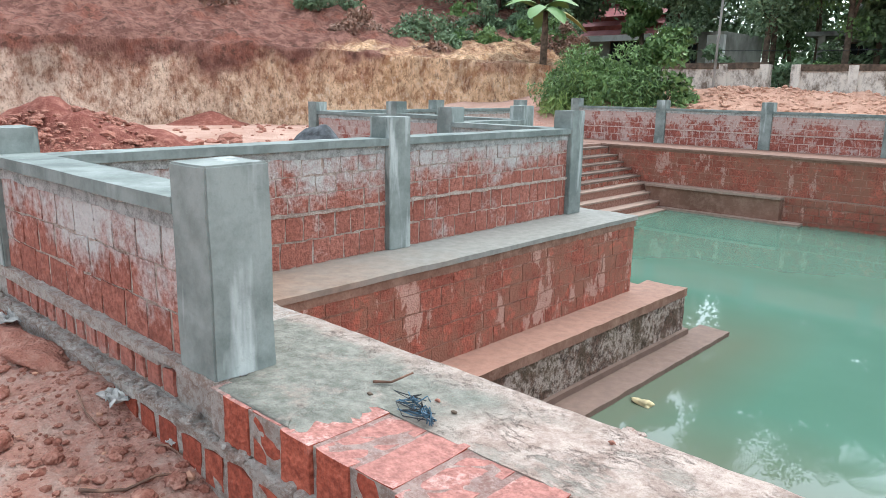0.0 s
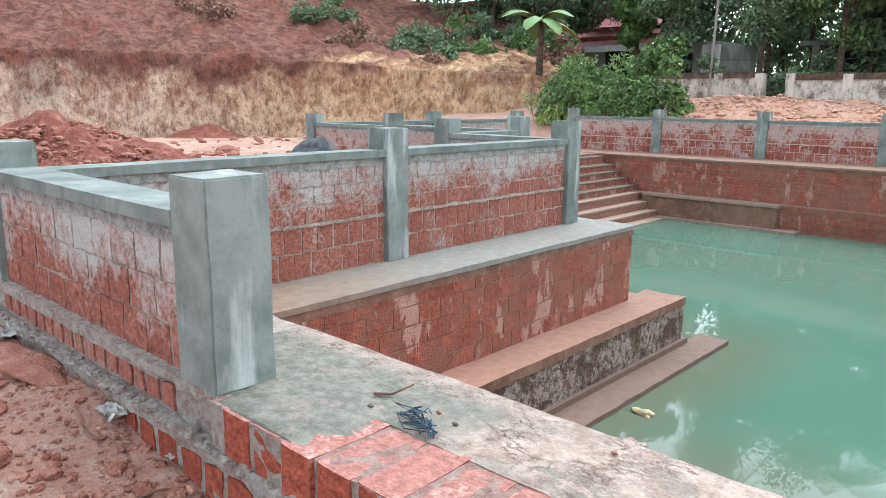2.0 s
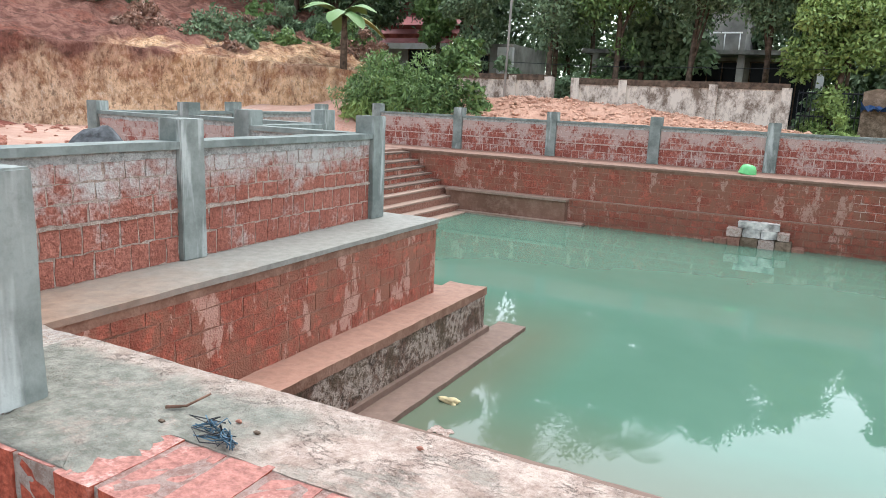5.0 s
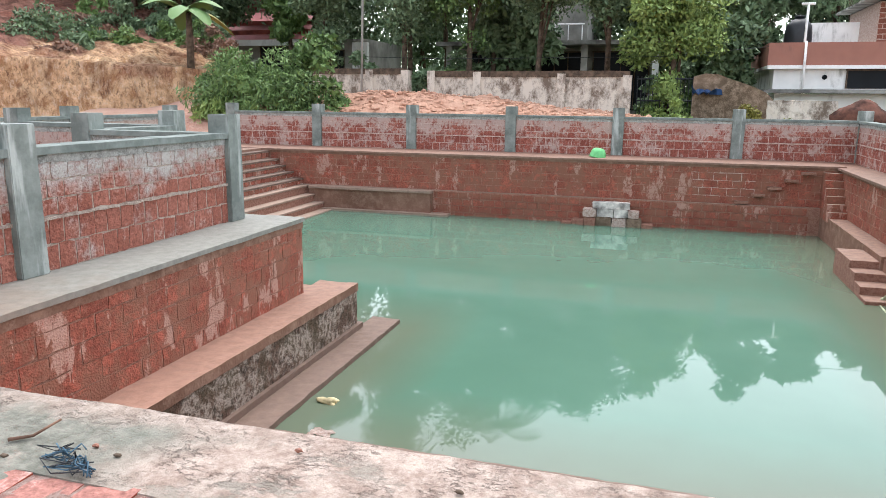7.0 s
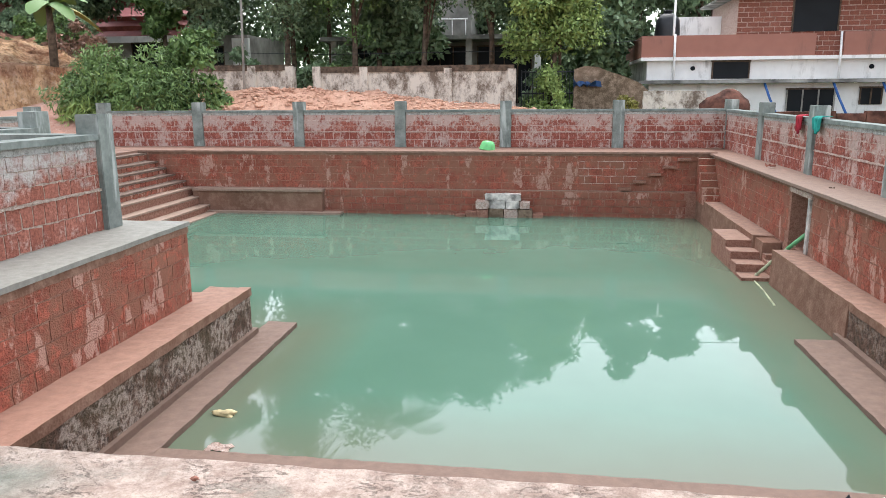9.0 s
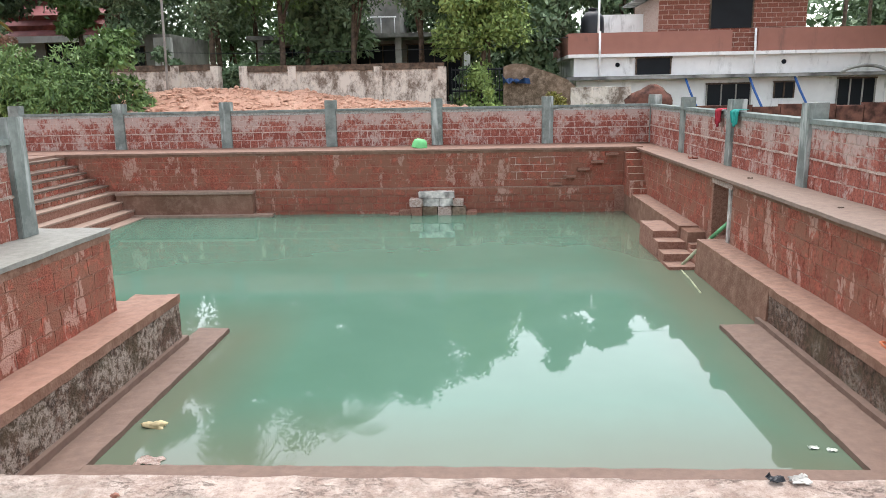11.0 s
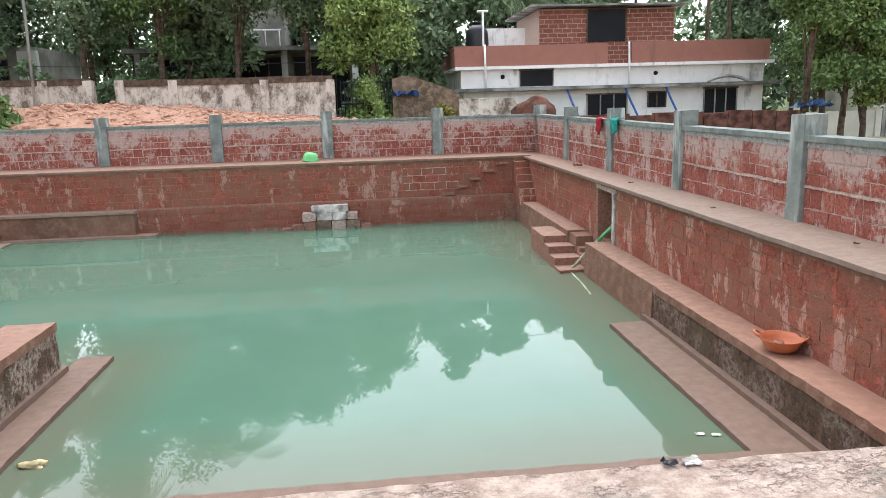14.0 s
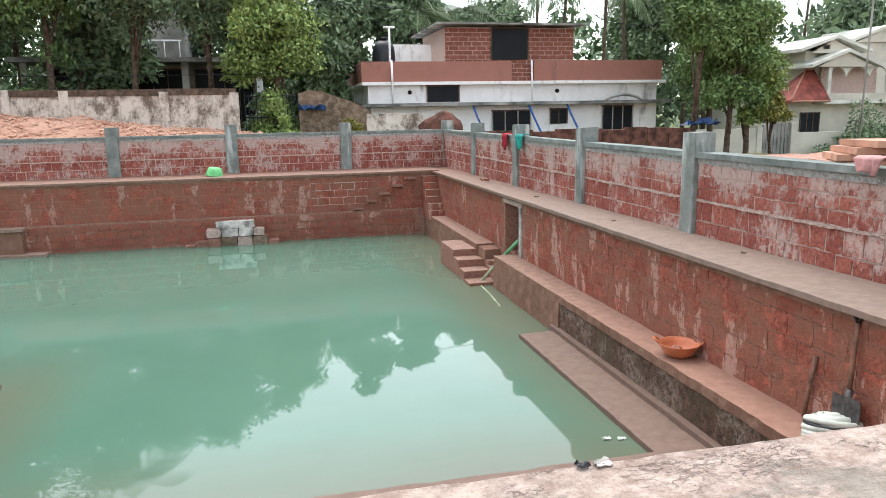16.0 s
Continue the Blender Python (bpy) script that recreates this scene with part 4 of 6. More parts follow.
def lobes_cloud(r, lobes, per, size, droop=0.4, slim=0.45):
    """Leaves on the skins of many rounded lobes, each (x, y, z, radius, height), with fewer inside them."""
    lobes = np.asarray(lobes, float)
    share = lobes[:, 3] ** 2
    c = np.repeat(lobes, np.maximum(20, per * len(lobes) * share / share.sum()).astype(int), axis=0)
    n = len(c)
    out = r.normal(0, 1, (n, 3))
    out[:, 2] += 0.25
    out /= np.linalg.norm(out, axis=1)[:, None]
    k = np.where(r.uniform(0, 1, n) < 0.72, r.uniform(0.82, 1.08, n), r.uniform(0.2, 0.85, n))[:, None]
    bumpy = 1 + 0.22 * np.sin(out[:, :1] * 7 + c[:, :1] * 3) * np.sin(out[:, 1:2] * 7 + c[:, 1:2] * 3) + 0.12 * np.sin(out[:, 2:] * 9 + c[:, :1] * 5)
    p = c[:, :3] + out * bumpy * k * np.stack([c[:, 3], c[:, 3], c[:, 4]], 1)
    normal = out + r.normal(0, 0.75, (n, 3))
    d = r.normal(0, 1, (n, 3)) + out * 0.5
    d[:, 2] -= droop
    s = np.cross(d, normal)
    s /= np.linalg.norm(s, axis=1)[:, None] + 1e-6
    d /= np.linalg.norm(d, axis=1)[:, None]
    l = size * r.uniform(0.6, 1.4, n)[:, None]
    up = np.cross(d, s) * l * 0.10
    v = np.stack([p - d * l * 0.5, p + s * l * slim * 0.5 + up, p + d * l * 0.5, p - s * l * slim * 0.5 + up], axis=1).reshape(-1, 3)
    return v, np.arange(n * 4).reshape(-1, 4)


def tree(x, y, z, height, radius, mat, seed, lobes=16, per=800, size=0.28, low=0.25, label="leafy green tree behind the pool", trunk=0.14, droop=0.4):
    r = np.random.default_rng(seed)
    ob = tagged(empty("tree", pose(x, y, z)), label, "tree")
    top = Vector((r.normal(0, 0.3), r.normal(0, 0.3), height * 0.72))
    rod([(0, 0, -0.3), (0.06, 0.03, height * 0.2), (top.x * 0.6, top.y * 0.5, height * 0.45), top], trunk, BARK, "trunk", ob, taper=0.35)
    made = []
    mid, half = height * (1 + low) / 2, height * (1 - low) / 2
    while len(made) < lobes:
        p = r.normal(0, 1, 3)
        p *= r.uniform(0.3, 1.0) / np.linalg.norm(p)
        q = r.uniform(0.25, 0.43)
        flare = 1 - 0.25 * max(0, p[2])
        made.append((p[0] * radius * 0.78 * flare, p[1] * radius * 0.78 * flare, mid + p[2] * 0.92 * (half - q * radius * 0.7), q * radius, q * radius * r.uniform(0.65, 0.95)))
    for k in range(8):
        c = made[k * 5 % len(made)]
        base = Vector((top.x * 0.5, top.y * 0.4, min(height * (0.22 + 0.05 * k), c[2])))
        rod([base, (base + Vector(c[:3])) / 2 + Vector((0, 0, 0.15)), c[:3]], trunk * 0.42, BARK, "limb", ob, taper=0.3, sides=6)
    v, f = lobes_cloud(r, made, per, size, droop)
    add("crown", leaf_mesh("crown", v, f, mat), ob)
    return ob


def bush(x, y, z, sx, sy, h, mat, seed, clumps=50, per=60, size=0.16, name="bush", label="dense green bush beside the fence", droop=0.4, slim=0.42):
    r = np.random.default_rng(seed)
    ob = tagged(empty(name, pose(x, y, z)), label, "bush")
    cs = []
    for _ in range(max(8, clumps // 4)):
        a, q = r.uniform(0, 2 * math.pi), math.sqrt(r.uniform(0, 1))
        top = h * (1 - 0.6 * q * q) * (0.85 + 0.3 * math.sin(a * 3 + seed))
        size_l = min(sx, h) * r.uniform(0.2, 0.36)
        cs.append((math.cos(a) * q * sx * 0.85, math.sin(a) * q * sy * 0.85, max(size_l * 0.6, top * r.uniform(0.3, 1) - size_l * 0.5), size_l, size_l * r.uniform(0.7, 1.0)))
    for k in range(6):
        c = cs[k * 7 % len(cs)]
        rod([(c[0] * 0.15, c[1] * 0.15, -0.1), (c[0] * 0.6, c[1] * 0.6, c[2] * 0.6), c[:3]], 0.03, BARK, "stem", ob, sides=5, taper=0.4)
    v, f = lobes_cloud(r, cs, per * 4, size, droop, slim)
    add("foliage", leaf_mesh("foliage", v, f, mat), ob)
    return ob


def palm(x, y, z, height, seed, fronds=16, length=2.6, label="tall coconut palm with drooping fronds", slender=0.14):
    r = np.random.default_rng(seed)
    ob = tagged(empty("palm", pose(x, y, z)), label, "palm")
    lean = r.normal(0, 0.05, 2) * height
    rod([(0, 0, -0.3), (lean[0] * 0.3, lean[1] * 0.3, height * 0.5), (lean[0], lean[1], height)], slender, BARK, "trunk", ob, taper=0.6)
    v, f = [], []
    for k in range(fronds):
        a, up = 2 * math.pi * k / fronds + r.normal(0, 0.2), r.uniform(-0.1, 0.9)
        d = Vector((math.cos(a), math.sin(a), 0))
        prev = None
        n = 18
        for i in range(n + 1):
            t = i / n
            p = Vector((lean[0], lean[1], height)) + d * length * t + Vector((0, 0, length * (up * t - 0.95 * t * t)))
            if prev is not None:
                along = (p - prev).normalized()
                side = along.cross(Vector((0, 0, 1))).normalized()
                for s in (-1, 1):
                    q = length * 0.28 * math.sin(math.pi * min(1, 0.12 + t * 0.9))
                    tip = p + side * s * q * 0.75 + along * q * 0.5 - Vector((0, 0, q * 0.7))
                    b = len(v)
                    v += [prev, prev.lerp(p, 0.45), tip + along * 0.03, tip]
                    f.append((b, b + 1, b + 2, b + 3))
                b = len(v)
                v += [prev + side * 0.02, prev - side * 0.02, p - side * 0.02, p + side * 0.02]
                f.append((b, b + 1, b + 2, b + 3))
            prev = p
    add("crown", leaf_mesh("crown", np.array([tuple(q) for q in v]), np.array(f), PALM), ob)
    return ob


def banana(x, y, z, height, seed):
    r = np.random.default_rng(seed)
    ob = tagged(empty("banana_plant", pose(x, y, z)), "banana plant with broad pale green leaves", "plant")
    rod([(0, 0, -0.9), (0.05, 0, height * 0.6), (0.03, 0.02, height)], 0.17, BARK, "stem", ob, taper=0.6)
    for k in range(8):
        a, up = k * 2.4 + r.normal(0, 0.2), r.uniform(0.35, 1.0)
        d = Vector((math.cos(a), math.sin(a), 0))
        side = Vector((-d.y, d.x, 0))
        verts, faces = [], []
        for i in range(11):
            t = i / 10
            p = Vector((0, 0, height)) + d * 1.9 * t + Vector((0, 0, 1.9 * (up * t - 0.85 * t * t)))
            wd = 0.36 * math.sin(math.pi * min(1, 0.05 + t * 0.95)) ** 0.6
            verts += [p - side * wd - Vector((0, 0, wd * 0.35)), p, p + side * wd - Vector((0, 0, wd * 0.35))]
        for i in range(10):
            b = i * 3
            faces += [(b, b + 1, b + 4, b + 3), (b + 1, b + 2, b + 5, b + 4)]
        add("leaf", mesh_of("leaf", verts, faces, BANANA if k != 3 else LEAF_YELLOW, True), ob)
    return ob


def strew(name, seed, n, x0, x1, y0, y1, size, mat, label, height, category="stones", lift=0.3):
    """Loose stones and crumbs on the ground, as one mesh."""
    r = np.random.default_rng(seed)
    bm = bmesh.new()
    bmesh.ops.create_icosphere(bm, subdivisions=1, radius=1)
    base = np.array([v.co[:] for v in bm.verts])
    tri = np.array([[v.index for v in fc.verts] for fc in bm.faces])
    bm.free()
    vs, fs = [], []
    for k in range(n):
        x, y = r.uniform(x0, x1), r.uniform(y0, y1)
        z = height(x, y)
        if z is None:
            continue
        s = size * r.gamma(1.6, 0.6)
        sc = np.array([s * r.uniform(0.7, 1.4), s * r.uniform(0.7, 1.4), s * r.uniform(0.4, 0.8)])
        v = base * sc * (1 + r.normal(0, 0.16, base.shape))
        a = r.uniform(0, 6.28)
        v = np.stack([v[:, 0] * math.cos(a) - v[:, 1] * math.sin(a), v[:, 0] * math.sin(a) + v[:, 1] * math.cos(a), v[:, 2]], 1)
        fs.append(tri + len(vs) * len(base))
        vs.append(v + np.array([x, y, z + sc[2] * lift]))
    me = mesh_of(name, np.concatenate(vs), [tuple(int(i) for i in t) for t in np.concatenate(fs)], mat)
    return tagged(add(name, me), label, category, kind="stuff")


# bank and garden plants
bush(-11.6, 20.6, 0.0, 1.5, 0.9, 1.9, LEAF_BRIGHT, 13, 60, 60, 0.26, label="bright arching bush at the bank foot", droop=1.4, slim=0.18)
sr = np.random.default_rng(55)
for k in range(26):
    i = 3 + sr.integers(0, 5)
    (ax, ay), (bx, by) = CLIFF_LINE[i], CLIFF_LINE[i + 1] if i + 1 < len(CLIFF_LINE) else CLIFF_LINE[i]
    t, back = sr.uniform(0, 1), sr.uniform(2.5, 11)
    d = Vector((bx - ax, by - ay, 0)).normalized() if (bx, by) != (ax, ay) else Vector((0, 1, 0))
    x, y = ax + (bx - ax) * t - d.y * back, ay + (by - ay) * t + d.x * back
    bush(x, y, 1.7 + 0.28 * back, 1.1, 1.0, sr.uniform(0.7, 1.8), (LEAF_DRY, LEAF_DARK, LEAF_MID)[k % 3], 500 + k, 26, 45, 0.2, "scrub", "tangled scrub on top of the cut bank")
bush(-10.9, 21.3, 0.0, 2.5, 1.5, 3.5, LEAF_MID, 3, 150, 100, 0.20, label="large bright green bush spilling over the bank", droop=0.9, slim=0.25)
bush(-9.2, 22.0, 0.1, 1.6, 1.2, 3.5, LEAF_MID, 4, 70, 60, 0.24, label="broad-leaved green bush beside the bank")
bush(-13.2, 22.8, 1.2, 1.5, 1.2, 1.5, LEAF_MID, 5, 50, 60, 0.15, label="green scrub on the cut bank")
for k, (bx, by, bz, bs) in enumerate(((-17, 26, 2.2, 2.0), (-20, 24.5, 2.8, 1.8), (-22.5, 24, 3.6, 2.0), (-25, 21.5, 4.0, 1.8), (-28, 22, 5.5, 2.2), (-19, 28.5, 2.6, 2.4), (-31, 17, 5.5, 2.0))):
    bush(bx, by, bz - 0.5, bs, bs * 0.8, 1.5 + 0.3 * (k % 3), LEAF_DRY if k in (3, 6) else (LEAF_MID if k % 2 else LEAF_DARK), 20 + k, 50, 60, 0.2, "scrub", "tangled scrub on top of the cut bank")
banana(-15.6, 24.0, 2.3, 2.1, 5)
bush(3.3, 25.0, 0.1, 0.9, 0.6, 1.15, LEAF_BRIGHT, 31, 24, 50, 0.14, label="small bright green shrub beyond the fence")
bush(3.4, 28.9, 0.0, 1.5, 0.9, 3.4, LEAF_BRIGHT, 33, 48, 60, 0.2, label="bright green bush at the tree foot")
bush(6.2, 24.5, 0.0, 1.0, 0.7, 1.35, LEAF_YELLOW, 32, 26, 50, 0.13, label="yellow-green shrub beyond the fence")
TREES = [
    (-13.9, 33.5, 1.5, 10.5, 1.8, LEAF_DARK), (-21.0, 31, 2.5, 10.5, 3.0, LEAF_DARK), (-24, 31, 3.5, 10, 3.6, LEAF_DARK), (-12.9, 30.8, 0.8, 13.5, 1.9, LEAF_DARK),
    (-8.6, 30.2, 0.6, 14.5, 2.6, LEAF_DARK), (-5.6, 30.6, 0.5, 13.0, 2.7, LEAF_MID), (-2.4, 30.2, 0.3, 9.5, 2.7, LEAF_DARK), (0.6, 30.0, 0.2, 9.4, 2.5, LEAF_DARK),
    (3.1, 29.2, 0.0, 8.9, 2.1, LEAF_BRIGHT), (5.9, 33.0, 0.0, 6.9, 1.7, LEAF_DARK), (-17.0, 38, 2.0, 13, 4.2, LEAF_DARK), (-9.5, 40, 1, 13.5, 4.0, LEAF_DARK), (-2, 42, 0, 13, 4.2, LEAF_DARK),
    (2.6, 41, 0, 10.5, 2.8, LEAF_DARK), (7.8, 40, 0, 12.2, 2.6, LEAF_DARK), (11.0, 40.5, 0, 12.0, 2.3, LEAF_DARK), (-4.5, 34.2, 0.3, 7.6, 2.4, LEAF_DARK), (-25.0, 34.5, 2.0, 10.0, 3.0, LEAF_DARK), (-28.5, 33, 4.5, 11, 3.4, LEAF_DARK), (-23.0, 37.5, 2.5, 12, 2.8, LEAF_DARK), (-17.0, 35.0, 1.5, 9.0, 1.3, LEAF_MID), (-20, 48, 1, 12.5, 4.2, LEAF_DARK), (-13.5, 48, 0.5, 13, 4.2, LEAF_DARK), (-6.5, 49, 0, 13, 4.2, LEAF_DARK), (-27.5, 46, 2, 13, 4.8, LEAF_DARK), (14.6, 43, 0, 10.2, 2.4, LEAF_DARK), (-28, 36, 5, 13, 4.5, LEAF_DARK), (-34, 30, 6, 12, 4.5, LEAF_DARK),
    (20.5, 26.0, -1.9, 10.5, 1.6, LEAF_MID), (22.6, 26.6, -2.3, 10.4, 2.2, LEAF_MID), (24.3, 27.6, -2.3, 8.8, 1.8, LEAF_BRIGHT), (24.0, 30.0, -2.3, 10.0, 2.2, LEAF_MID),
    (4.8, 36.5, 0, 7.2, 2.2, LEAF_DARK), (29, 46, 0, 11, 4.0, LEAF_DARK), (38, 50, 0, 12, 4.5, LEAF_DARK), (48, 48, 0, 12, 4.5, LEAF_DARK), (18, 48, 0, 11, 4.0, LEAF_DARK),
]
for k, (tx, ty, tz, th, tr, tm) in enumerate(TREES):
    near = ty < 33
    tree(tx, ty, tz, th, tr, tm, 100 + k, 40 if near else 30, 480 if near else 330, 0.19 if near else 0.38, 0.36 if -3 < tx < 1 and near or 20 < tx < 21 else 0.25 if tx > 21 and near else 0.10 if near else 0.12,
         "yellow-tinged leafy tree beyond the wall" if tm is LEAF_YELLOW else "dark leafy tree behind the pool", 0.16)
tree(25.3, 27.0, -2.3, 4.4, 1.1, LEAF_YELLOW, 41, 12, 250, 0.18, 0.52, "small yellow-green tree by the lane", 0.08)
bush(35.4, 32.6, -2.3, 2.8, 1.2, 3.8, LEAF_DARK, 42, 90, 70, 0.2, label="dark garden hedge before the house")
for k, (px, py, ph) in enumerate(((18.3, 39, 8.6), (20.5, 41, 9.4), (23.0, 40, 10.2), (25.5, 42, 9.2), (15.5, 44, 8.2), (28.5, 40, 9.5), (32.0, 43, 10.5), (36.0, 44, 10.2), (41, 45, 10.8), (12.0, 39, 7.4), (27, 36, 11))):
    palm(px, py, -0.6, ph, 300 + k, 15, 2.6 + 0.3 * (k % 3))
palm(-5.2, 33.5, 0.5, 11.8, 320, 16, 2.8)
palm(-9.2, 33.0, 0.5, 14.5, 321, 16, 2.8)

for k in range(13):
    bx = -16 + 1.75 * k
    if -4.6 < bx < 2.8:
        continue
    bush(bx, 32.2 + 1.3 * (k % 2), 0.8 - 0.05 * k, 1.5, 1.0, 2.2 + 0.5 * (k % 3), LEAF_DARK if k % 3 else LEAF_MID, 400 + k, 40, 45, 0.26, "undergrowth", "dark undergrowth behind the boundary wall")


for k in range(5):
    bush(-11.8 + 1.6 * k, 28.3 + 0.3 * (k % 2), 0.4, 1.2, 0.7, 2.9 + 0.4 * (k % 2), LEAF_DARK if k % 2 else LEAF_MID, 430 + k, 44, 60, 0.24, "undergrowth", "dark broad-leaved undergrowth against the boundary wall")


def far_woods():
    r = np.random.default_rng(77)
    cs = []
    for _ in range(1500):
        a = r.uniform(-1.15, 1.15)
        d = r.uniform(58, 80)
        cs.append((math.sin(a) * d, math.cos(a) * d, r.uniform(-0.5, 9.5) * (0.75 + 0.25 * math.sin(a * 17))))
    v, f = leaf_cloud(r, cs, 22, 0.9, 0.9, 0.3)
    return leaf_mesh("far_woods", v, f, LEAF_DARK)


tagged(add("far_woods", far_woods()), "distant dark belt of trees", "woods", kind="stuff")

# ---- heaps and loose earth ----
def heap(name, x, y, z, rx, ry, h, mat, seed, label, cells=46):
    verts, faces = [], []
    for j in range(cells + 1):
        for i in range(cells + 1):
            u, v = 2 * i / cells - 1, 2 * j / cells - 1
            q = math.hypot(u, v)
            p = Vector((x + u * rx, y + v * ry, 0))
            k = max(0, 1.04 - math.sqrt(q * q + 0.025)) ** 0.9 * (1 + 0.5 * noise.noise(p * 0.8 + Vector((seed, 0, 0))))
            zz = z - 0.12 + h * k + (0.10 * noise.noise(p * 2.3) + 0.06 * noise.noise(p * 6)) * min(1, k * 4) * h
            verts.append((p.x, p.y, zz))
    for j in range(cells):
        for i in range(cells):
            a = j * (cells + 1) + i
            faces.append((a, a + 1, a + cells + 2, a + cells + 1))
    ob = tagged(add(name, mesh_of(name, verts, faces, mat, True)), label, "heap", kind="stuff")
    return lambda px, py: z - 0.12 + h * max(0, 1.04 - math.sqrt(math.hypot((px - x) / rx, (py - y) / ry) ** 2 + 0.025)) ** 0.9 if math.hypot((px - x) / rx, (py - y) / ry) < 0.98 else None


soil_top = heap("soil_heap", -10.8, 2.7, -0.42, 3.3, 3.0, 1.42, RED_SOIL, 1, "heap of loose dark red soil", 60)
strew("soil_lumps", 5, 7000, -14.1, -7.5, -0.3, 5.7, 0.026, CLOD, "red soil lumps on the heap", soil_top, "soil")
heap("soil_heap", -24.0, 13.0, -0.42, 1.9, 2.0, 0.55, RED_SOIL, 2, "small heap of fallen red soil at the bank foot", 24)
gravel_top = heap("gravel_heap", -5.2, 4.25, -0.42, 1.25, 1.0, 1.06, GRAVEL, 3, "heap of dark crushed stone", 26)
strew("gravel", 6, 5500, -6.4, -4.0, 3.25, 5.25, 0.019, GRAVEL, "dark crushed stone", gravel_top, "gravel", 0.8)
strew("orange_clods", 7, 7000, -8.5, 4.0, 19.6, 26.5, 0.03, soil_material("orange_clod_soil", (0.40, 0.21, 0.145), (0.52, 0.31, 0.22), (0.62, 0.42, 0.31)), "crumbled orange laterite soil", ground_height, "soil")
strew("ground_stones", 8, 9000, -6.5, 2.2, -2.6, -0.82, 0.0105, CLOD, "small red stones and crumbs on the earth", ground_height, "stones")
strew("ground_pebbles", 9, 900, -8.0, 1.6, -2.4, -0.86, 0.008, TERRACOTTA, "pale pebbles and mortar crumbs on the earth", ground_height, "stones")
strew("mortar_crumbs", 17, 1500, -2.2, 2.4, -0.842, -0.79, 0.0075, MUDDY, "rough crumbs of squeezed-out mortar on the wall foot", lambda x, y: -0.2, "mortar", 0.4)
strew("yard_crumbs", 16, 7000, -13.0, -5.0, -3.2, 2.6, 0.016, CLOD, "red crumbs and stones on the trodden yard", ground_height, "stones")
strew("bank_stones", 10, 500, -22, -9, 5, 19, 0.06, CLOD, "scattered stones on the pale yard", ground_height, "stones")

# ---- boundary wall beyond the pool ----
boundary = structure(empty("boundary_wall"), "stained lime-washed boundary wall with a mossy top", "wall")
for a, b in ((-11.6, -7.3), (-6.2, 1.75)):
    slab("wall_panel", a, b, 27.0, 27.22, -0.2, 1.85 - 0.02 * a, STAINED, boundary, cell=0.5, rough=0.02)
    slab("wall_cap", a, b, 26.95, 27.28, 1.85 - 0.02 * a, 2.08 - 0.02 * a, BARK, boundary, cell=0.4, rough=0.03)
for x in (-9.1, -7.5, -6.35, -4.4, -1.0, 1.5):
    slab("pier", x, x + 0.32, 26.88, 27.3, -0.2, 2.08 - 0.02 * x, STAINED, boundary, cell=0.4, rough=0.02)
def broken_wall():
    top = [(4.1, 2.0), (4.5, 2.1), (5.0, 2.12), (5.4, 1.98), (5.9, 1.8), (6.3, 1.62), (6.7, 1.42), (7.0, 1.2)]
    verts, faces = [], []
    for y in (28.0, 28.3):
        for x, z in top:
            verts += [(x, y, -0.8), (x, y, (z - 0.8) / 2), (x, y, z + 0.05 * math.sin(x * 17))]
    n = len(top)
    for k in range(n - 1):
        for j in range(2):
            a, c = 3 * k + j, 3 * k + 3 + j
            faces += [(a, c, c + 1, a + 1), (3 * n + a, 3 * n + a + 1, 3 * n + c + 1, 3 * n + c)]
        faces.append((3 * k + 2, 3 * k + 5, 3 * n + 3 * k + 5, 3 * n + 3 * k + 2))
    faces += [(0, 1, 3 * n + 1, 3 * n), (1, 2, 3 * n + 2, 3 * n + 1), (3 * n - 3, 6 * n - 3, 6 * n - 2, 3 * n - 2), (3 * n - 2, 6 * n - 2, 6 * n - 1, 3 * n - 1)]
    return mesh_of("side_wall", verts, faces, MOSSY)


structure(add("side_wall", broken_wall()), "broken mossy brown wall with a sloping top", "wall")
structure(slab("low_wall", 6.7, 9.0, 27.0, 27.25, -0.8, 1.15, STAINED, cell=0.2, rough=0.06), "low crumbling lime-washed wall", "wall")
mound = lump((0.85, 0.5, 0.75), LANE_BLOCK, "earth_mound", None, 91, 0.3)
mound.location = (9.7, 26.9, 0.4)
tagged(mound, "dark red laterite mound beside the low wall", "mound")
iron_gate = tagged(empty("gate"), "dark iron gate between the old walls", "gate")
for z in (0.2, 1.1, 1.95):
    rod([(2.0, 28.5, z), (4.1, 28.5, z)], 0.03, BLACK_PLASTIC, "rail", iron_gate, sides=6)
for k in range(15):
    rod([(2.0 + 0.15 * k, 28.5, -0.3), (2.0 + 0.15 * k, 28.5, 2.05)], 0.016, BLACK_PLASTIC, "bar", iron_gate, sides=6)
brown_wall = structure(empty("lane_wall"), "low brown laterite wall along the lane", "wall")
for k in range(12):
    slab("wall_block", 8.2 + 1.0 * k, 9.17 + 1.0 * k, 25.6, 25.9, -2.4, 0.38 + 0.05 * math.sin(k * 2.2), LANE_BLOCK, brown_wall, cell=0.4, rough=0.02)


